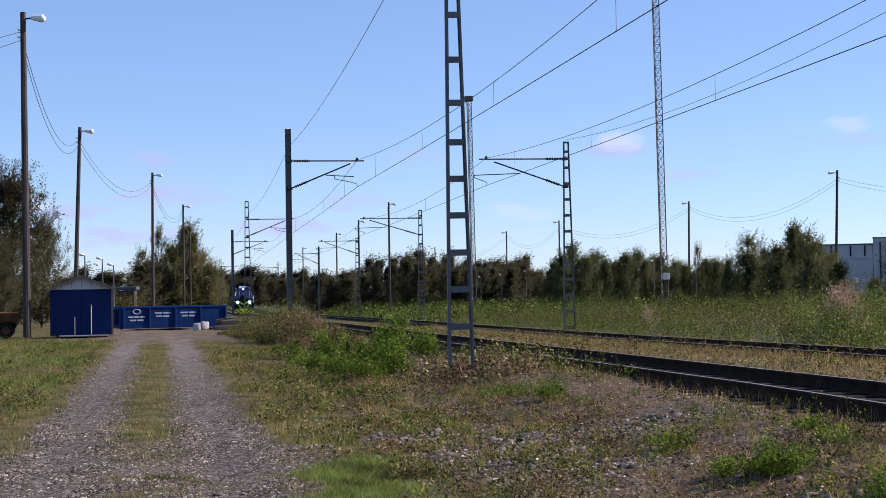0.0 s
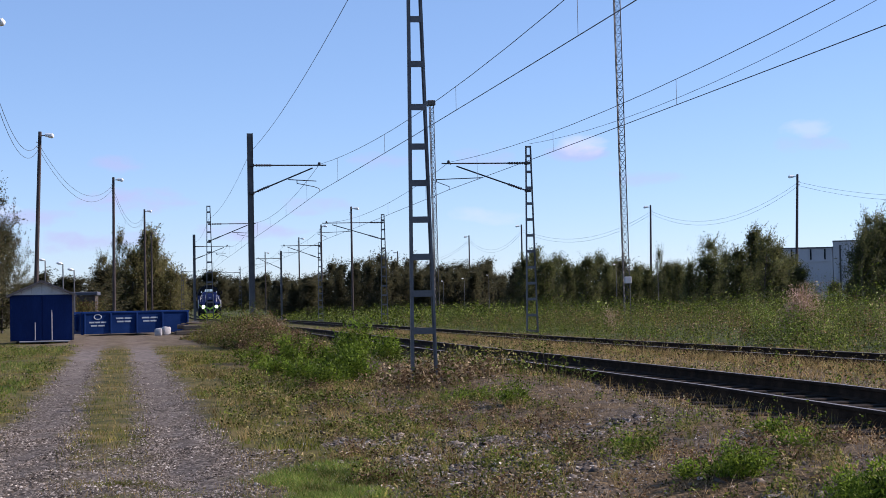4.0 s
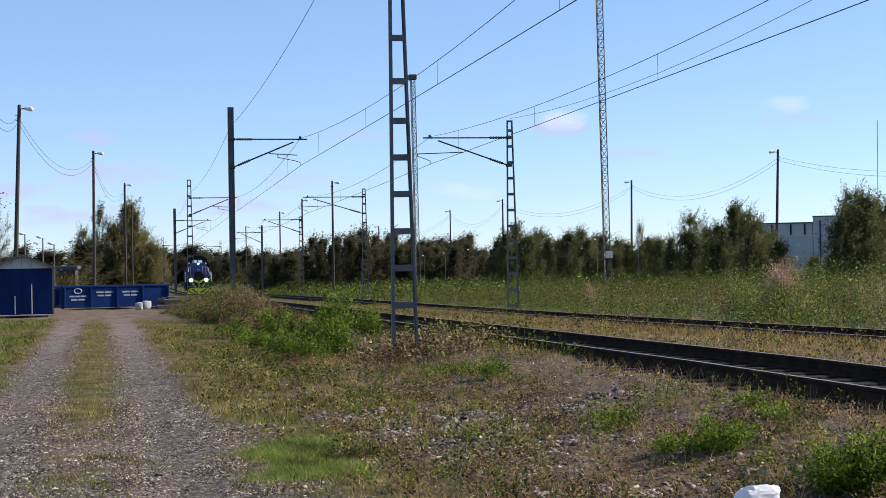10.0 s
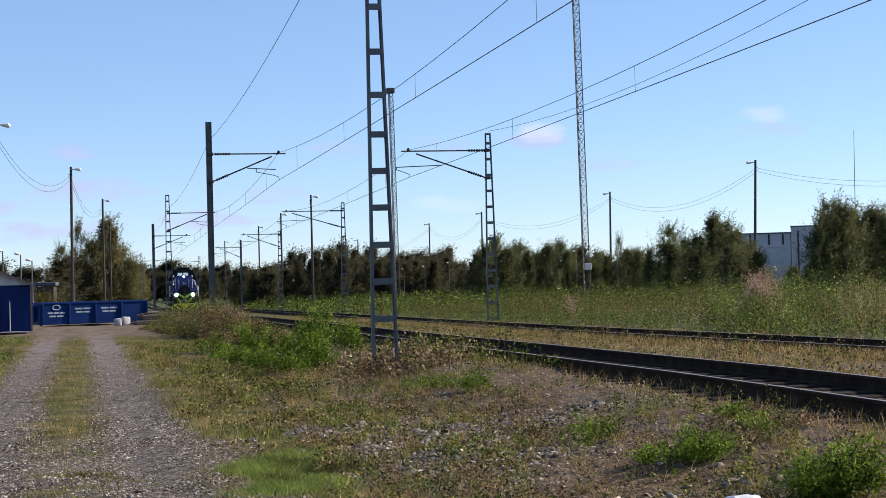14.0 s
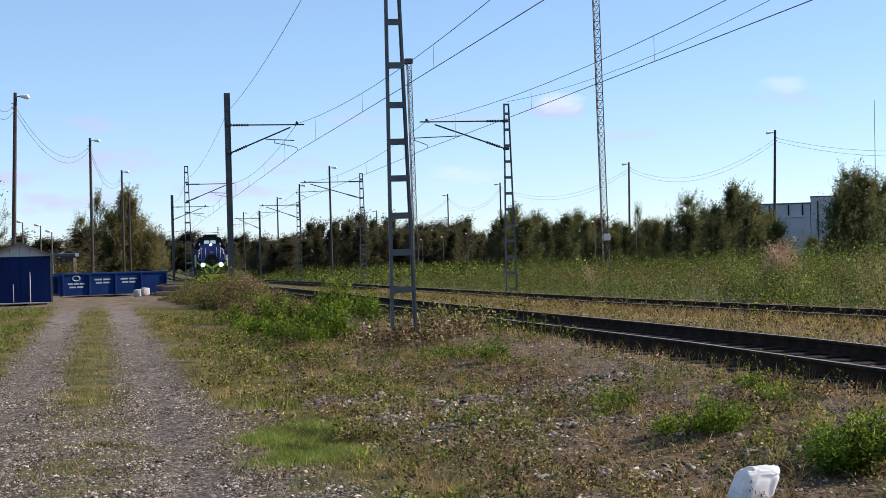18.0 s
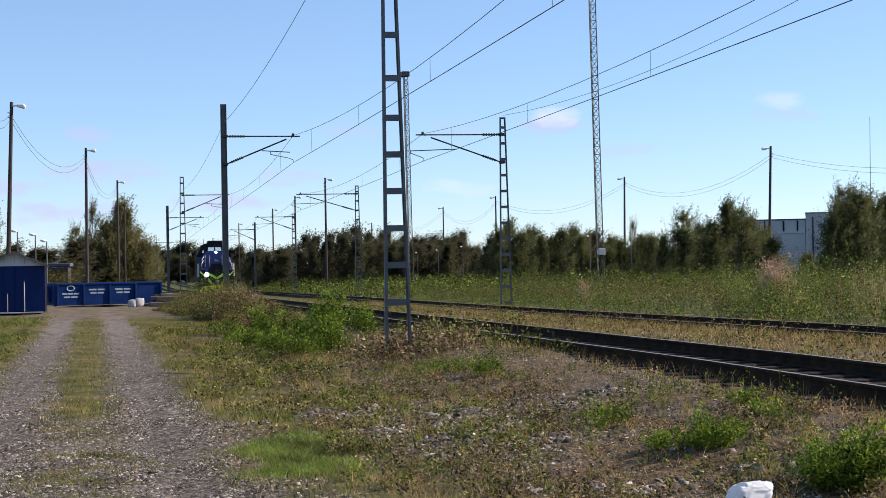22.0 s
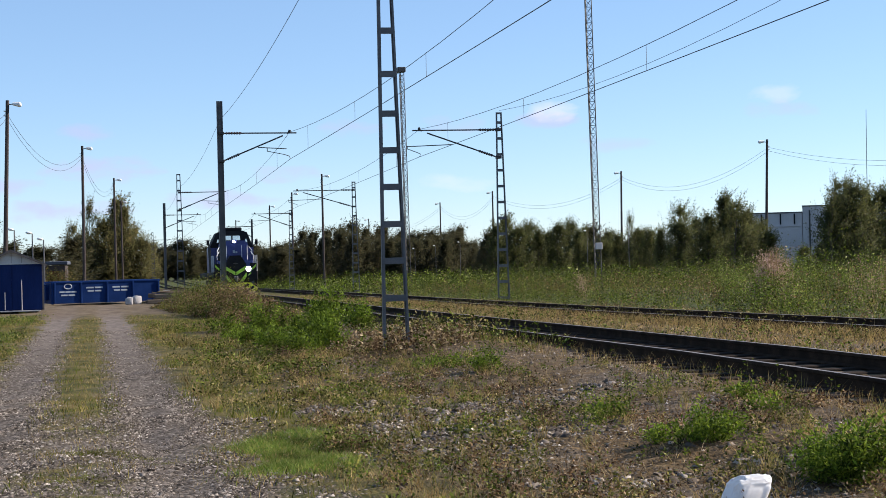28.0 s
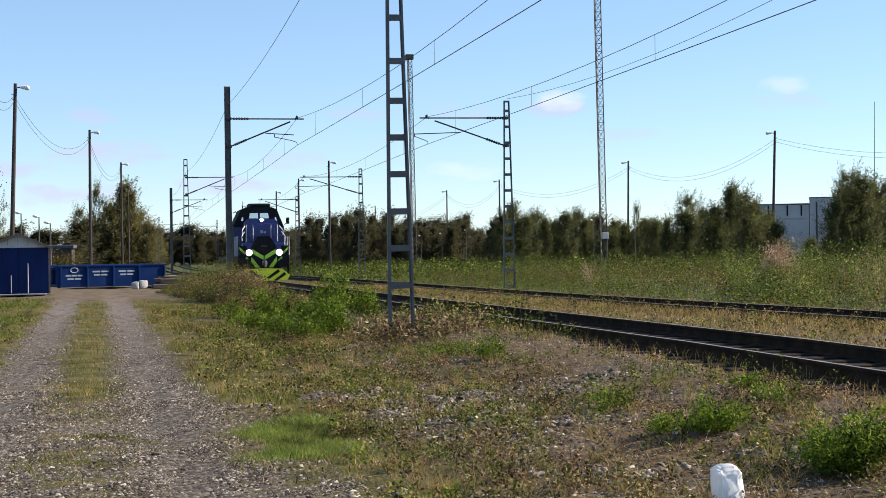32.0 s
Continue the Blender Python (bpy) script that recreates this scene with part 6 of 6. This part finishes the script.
    V = np.stack([P - s * L * 0.26, P + s * L * 0.26, P + d * L], 1).reshape(-1, 3)
    me = mesh_np("crown", V, np.arange(len(V)).reshape(-1, 3), mat)
    me.normals_split_custom_set_from_vertices(np.repeat(N, 3, axis=0).tolist())
    part("crown", me, None, t)
    return t


planted = 0


def plant(model, px, py, h, w, label, group):
    global planted
    planted += 1
    src, h0, w0 = model
    m = pose(px, py, gz(px, py) - 0.1, 0, 0, (planted * 37) % 80 - 40) @ Matrix.Diagonal((w / w0, w / w0, 0.95 * h / h0, 1))
    tagged(copy_thing(src, m), label, "tree", group)


models = {
    "yard": [(tree_mesh(s, 10.0, 5.5, 30000, 0.125, 0.03, LEAF_YARD, "round"), 10.0, 5.5) for s in (21, 22)],
    "round": [(tree_mesh(s, 10.0, 4.6, 11500, 0.175, 0.03, LEAF_TREE, "round"), 10.0, 4.6) for s in (1, 2, 3, 6)],
    "cone": [(tree_mesh(s, 10.0, 4.2, 11000, 0.165, 0.03, LEAF_TREE, "cone"), 10.0, 4.2) for s in (4, 5, 10)],
    "airy": [(tree_mesh(s, 10.0, 4.6, 5200, 0.165, 0.16, LEAF_TREE, "airy"), 10.0, 4.6) for s in (14, 15)],
    "left_round": [(tree_mesh(s, 10.0, 4.6, 10500, 0.175, 0.03, LEAF_OLIVE, "round"), 10.0, 4.6) for s in (31, 32)],
    "left_cone": [(tree_mesh(s, 10.0, 4.2, 10500, 0.165, 0.03, LEAF_OLIVE, "cone"), 10.0, 4.2) for s in (33, 34)],
    "left_airy": [(tree_mesh(s, 10.0, 4.6, 5200, 0.165, 0.12, LEAF_OLIVE, "airy"), 10.0, 4.6) for s in (35, 36)],
    "far": [(tree_mesh(s, 10.0, 4.2, 9000, 0.19, 0.02, LEAF_FAR, "cone" if s % 2 else "round"), 10.0, 4.4) for s in (7, 8, 9, 11, 12, 13)],
}
for i, spot in enumerate(YARD_TREES):
    plant(models["yard"][i % 2], *spot, "dense olive-brown leafy tree beside the lamp post", "trees round the yard")
TREE_LABELS = {"round": "broad leafy green tree with autumn tints", "cone": "slender pointed leafy tree against the sky", "airy": "airy birch with thin leaves and sky between its limbs"}
for table, depth in ((LEFT_TREES, 262.0), (RIGHT_TREES, 166.0), (HALL_TREES, 134.0)):
    for i, (bear, top, wide, sort) in enumerate(table):
        d = depth + (i * 7) % 13 - 6
        pool = models["left_" + sort if table is LEFT_TREES else sort]
        plant(pool[i % len(pool)], bear * d, d, top * d + 1.65 - gz(bear * d, d), wide * d * {"round": 1.75, "cone": 1.7, "airy": 1.8}[sort], TREE_LABELS[sort], "trees round the yard")
bears, tops = [p[0] for p in SKYLINE], [p[1] for p in SKYLINE]
k = 0
for depth, lower, step in ((236.0, 1.0, 0.0052), (222.0, 0.78, 0.0090)):
    g = bears[0]
    while g < bears[-1]:
        d = depth + rng.uniform(-6, 6)
        top, wide = float(np.interp(g, bears, tops)) * lower * rng.uniform(0.82, 1.10), rng.uniform(3.8, 6.2)
        if min(abs(g * d - float(track_1(d))), abs(g * d - float(track_2(d)))) < 4.6:
            d, wide = d + 200.0, wide * 1.85
        plant(models["far"][k % 6], g * d, d, top * d + 1.65 - gz(g * d, d), wide, "dark leafy tree in the far tree line", "far tree line")
        g += step * rng.uniform(0.7, 1.3)
        k += 1
for x0, x1, step, top, jit, y0, w in TREE_LINES:
    g = x0
    while g < x1:
        d = y0 + rng.uniform(-12, 12)
        b = g + rng.uniform(-0.3, 0.3) * step
        plant(models["far"][k % 6], b * d, d, top * d + 1.65 - gz(b * d, d) + rng.uniform(-jit, 2.0 * jit), w * rng.uniform(0.8, 1.25), "dark leafy tree in the far tree line", "far tree line")
        g += step
        k += 1
for pool in models.values():
    for src, _, _ in pool:
        for o in list(src.children):
            bpy.data.objects.remove(o)
        bpy.data.objects.remove(src)


# ---- locomotive ----
def wheel_pair(y, parent):
    w = part("wheel_set", rodded((-0.75, y, 0.5), (0.75, y, 0.5), 0.09), DARK_STEEL, parent)
    for s in (-1, 1):
        part("wheel", rodded((s * 0.73, y, 0.5), (s * 0.86, y, 0.5), 0.5, seg=24), DARK_STEEL, w)


def build_loco():
    """Stands on the rail at z 0, its nose at y 0 looking towards -y."""
    t = thing("locomotive", None, "dark blue diesel locomotive with black and lime nose and lit headlights", "locomotive")
    part("underframe", boxed((0, 8.9, 1.28), (2.9, 17.2, 0.36), 0.03), BLACK, t)
    part("front_beam", boxed((0, 0.22, 1.18), (2.86, 0.3, 0.62), 0.03), BLACK, t)
    hood = part("front_hood", prismed([(-0.93, 1.46), (0.93, 1.46), (0.93, 3.30), (0.72, 3.52), (-0.72, 3.52), (-0.93, 3.30)], 1.15, 2.9), LOCO_BLUE, t)
    for s in (-1, 1):
        part("hood_door", boxed((s * 0.42, 1.13, 2.9), (0.6, 0.03, 0.72), 0.01), LOCO_BLUE, hood)
        for k in range(2):
            part("side_grille", boxed((s * 0.945, 1.65 + k * 0.62, 2.5), (0.03, 0.5, 1.2), 0.005), BLACK, hood)
    for x in (-0.86, -0.50, 0.50, 0.86):
        part("grab_rail", rodded((x, 1.08, 2.25), (x, 1.08, 3.2), 0.022), RAILPAINT, hood)
    part("hood_emblem", boxed((-0.02, 1.11, 2.80), (0.14, 0.02, 0.18), 0.004), WHITE_PAINT, hood, "pale emblem bars")
    part("hood_emblem", boxed((0.15, 1.11, 2.76), (0.12, 0.02, 0.10), 0.004), WHITE_PAINT, hood, "pale emblem bars")
    nose = part("nose_panel", prismed([(-0.60, 0.78), (0.60, 0.78), (0.72, 1.30), (0.68, 1.98), (0.34, 2.52), (-0.34, 2.52), (-0.68, 1.98), (-0.72, 1.30)], 0.02, 1.14), BLACK, t, "black angular nose panel")
    part("nose_step", boxed((0, -0.03, 1.98), (0.30, 0.10, 0.05), 0.01), DARK_STEEL, nose)
    part("front_plate", boxed((0, 0.62, 1.80), (2.30, 1.05, 0.72), 0.04), LOCO_BLUE, t)
    for s in (-1, 1):
        part("lime_stripe", prismed([(s * 0.03, 1.44), (s * 0.64, 1.82), (s * 0.69, 1.60), (s * 0.03, 1.22)], -0.012, 0.03), LIME, nose, "lime chevron stripe")
        part("lime_stripe", prismed([(s * 0.24, 0.80), (s * 0.70, 1.40), (s * 0.72, 1.14), (s * 0.48, 0.80)], -0.012, 0.03), LIME, nose, "lime chevron stripe")
        side = part("corner_panel", prismed([(s * 0.76, 0.85), (s * 1.28, 0.85), (s * 1.38, 2.0), (s * 0.96, 2.0)], 0.04, 0.5), BLACK, t)
        part("lime_stripe", prismed([(s * 1.06, 1.52), (s * 1.34, 1.80), (s * 1.35, 1.95), (s * 1.06, 1.68)], 0.02, 0.06), LIME, side, "lime stripe")
        part("lime_stripe", prismed([(s * 0.78, 1.20), (s * 1.00, 1.44), (s * 1.00, 1.28), (s * 0.86, 1.10)], 0.02, 0.06), LIME, side, "lime stripe")
        lamp = part("headlight", rodded((s * 0.83, 0.10, 1.62), (s * 0.83, -0.06, 1.62), 0.20, seg=18), BLACK, t)
        # lens drawn oversize: the lamp's glare is put into the disc
        part("lamp_lens", rodded((s * 0.83, -0.05, 1.62), (s * 0.83, -0.075, 1.62), 0.165, seg=18), HEADLIGHT, lamp, "bright lit lens, oversize to take in its glare")
        buf = part("buffer", rodded((s * 0.98, 0.1, 1.04), (s * 0.98, -0.42, 1.04), 0.12, seg=12), BLACK, t)
        part("buffer_plate", rodded((s * 0.98, -0.42, 1.04), (s * 0.98, -0.47, 1.04), 0.24, seg=20), BLACK, buf)
        wing = part("plough_wing", prismed([(0.0, 0.06), (s * 1.26, 0.10), (s * 1.42, 0.36), (s * 0.98, 0.72), (0.0, 0.76)], -0.10, -0.05), YELLOW, t, "yellow snow plough with black slanting stripes")
        for x0, z0, x1, z1 in ((0.06, 0.20, 0.86, 0.66), (0.52, 0.10, 1.20, 0.50)):
            part("slanting_stripe", prismed([(s * x0, z0), (s * (x0 + 0.20), z0 - 0.03), (s * x1, z1 - 0.10), (s * (x1 - 0.10), z1 + 0.03)], -0.112, -0.095), BLACK, wing, "black slanting stripe")
        for k in range(2):
            part("ladder_rail", rodded((s * (0.97 + 0.06 * k), 1.0 - 0.5 * k, 3.12 - 0.34 * k), (s * (1.14 + 0.06 * k), 0.7 - 0.5 * k, 2.86 - 0.34 * k), 0.024), RAILPAINT, t, "pale zigzag grab rail")
            part("ladder_rail", rodded((s * (1.14 + 0.06 * k), 0.7 - 0.5 * k, 2.86 - 0.34 * k), (s * (1.12 + 0.06 * k), 0.7 - 0.5 * k, 2.60 - 0.34 * k), 0.024), RAILPAINT, t, "pale zigzag grab rail")
    part("coupler", boxed((0, -0.32, 1.05), (0.22, 0.7, 0.26), 0.05), DARK_STEEL, t)
    part("coupler_hook", rodded((0, -0.60, 1.18), (0, -0.66, 0.82), 0.07), DARK_STEEL, t)
    # cab
    cab = part("cab", prismed([(-1.38, 1.46), (1.38, 1.46), (1.42, 3.12), (1.02, 4.12), (0.72, 4.24), (-0.72, 4.24), (-1.02, 4.12), (-1.45, 3.22)], 2.9, 5.9), BLACK, t, "near-black cab with sloping shoulders")
    part("cab_front_lower", prismed([(-1.40, 1.5), (-0.95, 1.5), (-0.95, 3.1), (-1.43, 3.1)], 2.85, 2.9), LOCO_BLUE, cab)
    part("cab_front_lower", prismed([(0.95, 1.5), (1.40, 1.5), (1.43, 3.1), (0.95, 3.1)], 2.85, 2.9), LOCO_BLUE, cab)
    part("windscreen", prismed([(-0.56, 3.60), (-0.05, 3.60), (-0.05, 3.90), (-0.52, 3.90)], 2.84, 2.9), SKY_GLASS, cab, "windscreen reflecting the sky")
    part("windscreen", prismed([(0.05, 3.60), (0.56, 3.60), (0.52, 3.90), (0.05, 3.90)], 2.84, 2.9), SKY_GLASS, cab, "windscreen reflecting the sky")
    for s in (-1, 1):
        part("corner_window", prismed([(s * 0.90, 3.46), (s * 1.03, 3.46), (s * 0.96, 3.66), (s * 0.90, 3.66)], 2.84, 2.9), SKY_GLASS, cab)
        mir = part("mirror_arm", rodded((s * 1.44, 2.9, 3.2), (s * 1.62, 2.75, 3.42), 0.02), BLACK, cab)
        part("mirror", boxed((s * 1.62, 2.72, 3.45), (0.18, 0.08, 0.36), 0.02), BLACK, mir)
    part("roof_unit", boxed((0.1, 4.3, 4.36), (1.25, 1.6, 0.24), 0.06), BLACK, cab)
    part("horn", rodded((-0.55, 3.2, 4.32), (-0.55, 2.9, 4.34), 0.05, 0.09), DARK_STEEL, cab)
    part("aerial", rodded((-0.85, 3.6, 4.2), (-0.85, 3.6, 4.6), 0.02), DARK_STEEL, cab)
    top = part("top_light_housing", boxed((0.0, 1.3, 3.46), (0.4, 0.4, 0.26), 0.05), LOCO_BLUE, t)
    part("top_light_lens", rodded((0.0, 1.10, 3.46), (0.0, 1.08, 3.46), 0.09, seg=14), TOPLIGHT, top, "lit top lamp")
    part("rear_hood", prismed([(-0.95, 1.46), (0.95, 1.46), (0.95, 3.30), (0.75, 3.52), (-0.75, 3.52), (-0.95, 3.30)], 5.9, 16.6), LOCO_BLUE, t)
    # walkway rails
    for s in (-1, 1):
        rail = part("handrail", rodded((s * 1.42, 0.3, 2.52), (s * 1.42, 2.8, 2.52), 0.022), RAILPAINT, t)
        for y in (0.3, 1.15, 2.0, 2.8):
            part("post", rodded((s * 1.42, y, 1.4), (s * 1.42, y, 2.52), 0.02), RAILPAINT, rail)
        front = part("front_rail", rodded((s * 0.62, 0.3, 2.55), (s * 1.42, 0.3, 2.52), 0.016), DARK_STEEL, t)
        for x in (0.98, 1.3):
            part("post", rodded((s * x, 0.3, 1.4), (s * x, 0.3, 2.54), 0.016), DARK_STEEL, front)
        st = part("step_ladder", boxed((s * 1.36, 0.5, 0.55), (0.08, 0.5, 0.7)), BLACK, t)
        for z in (0.3, 0.62, 0.94):
            part("step", boxed((s * 1.34, 0.5, z), (0.26, 0.46, 0.03)), DARK_STEEL, st)
    for y in (2.2, 4.7, 12.7, 15.2):
        wheel_pair(y, t)
    for y in (3.45, 13.95):
        part("bogie_frame", boxed((0, y, 0.72), (2.2, 4.2, 0.4), 0.05), BLACK, t)
    part("fuel_tank", boxed((0, 8.7, 0.78), (2.5, 4.0, 0.7), 0.1), BLACK, t)
    return t


RAILPAINT = surface("pale_handrail", [(0.40, 0.42, 0.45), (0.55, 0.57, 0.60)], 0.5, 0.0, 4.0, 0.0)
SKY_GLASS = glass("cab_glass", (0.55, 0.60, 0.66), 0.04)
SKY_GLASS.node_tree.nodes["Principled BSDF"].inputs["Metallic"].default_value = 0.9
locomotive = build_loco()


def crumpled_bag():
    """A thin white plastic bag, blown up and creased."""
    bm = bmesh.new()
    bmesh.ops.create_icosphere(bm, subdivisions=5, radius=1.0)
    for v in bm.verts:
        p = v.co.normalized()
        k = 1 + 0.14 * noise.noise(p * 1.3) - 0.16 * abs(noise.noise(p * 2.2 + Vector((3, 1, 7)))) - 0.07 * abs(noise.noise(p * 5.0)) + 0.012 * noise.noise(p * 12.0)
        q = Vector((math.copysign(abs(p.x) ** 0.55, p.x) * 0.15, math.copysign(abs(p.y) ** 0.6, p.y) * 0.09, math.copysign(abs(p.z) ** 0.5, p.z) * 0.125))
        v.co = q * k + Vector((0.5 * q.z, 0, 0.11))
    ob = part("plastic_bag", bm, SACK_THIN, None, "", True)
    return tagged(ob, "crumpled white plastic bag puffed up by the wind", "bag")


SACK_THIN = leafy("thin_white_plastic", [(0.75, 0.76, 0.78), (0.75, 0.76, 0.78)], 0.35, 0.35, None, 9.0, 0.08)
bag = crumpled_bag()


# ---- motion ----
def motions():
    rows = []
    for t in range(0, 33, 2):
        y = 212.0 - 3.98 * t
        slope = float(track_1(y + 9) - track_1(y)) / 9.0
        fall = float(rail_z(y + 9) - rail_z(y)) / 9.0
        rows.append((t, pose(float(track_1(y)), y, float(rail_z(y)), math.degrees(math.atan(fall)), 0, -math.degrees(math.atan(slope)))))
    walk(locomotive, rows)
    bz = gz(2.27, 9.55)
    walk(bag, [(0.0, pose(2.29, 9.55, bz, 0, 0, 20)), (28.0, pose(2.29, 9.55, bz, 0, 0, 20)), (30.5, pose(2.29, 9.55, bz, 0, 3, 19)),
               (31.0, pose(2.28, 9.55, bz, 0, 5, 20)), (31.25, pose(2.23, 9.57, bz, 0, -6, 48)), (31.5, pose(2.17, 9.6, bz, 0, -4, 80)), (32.0, pose(2.16, 9.6, bz, 0, 2, 88))])


motions()
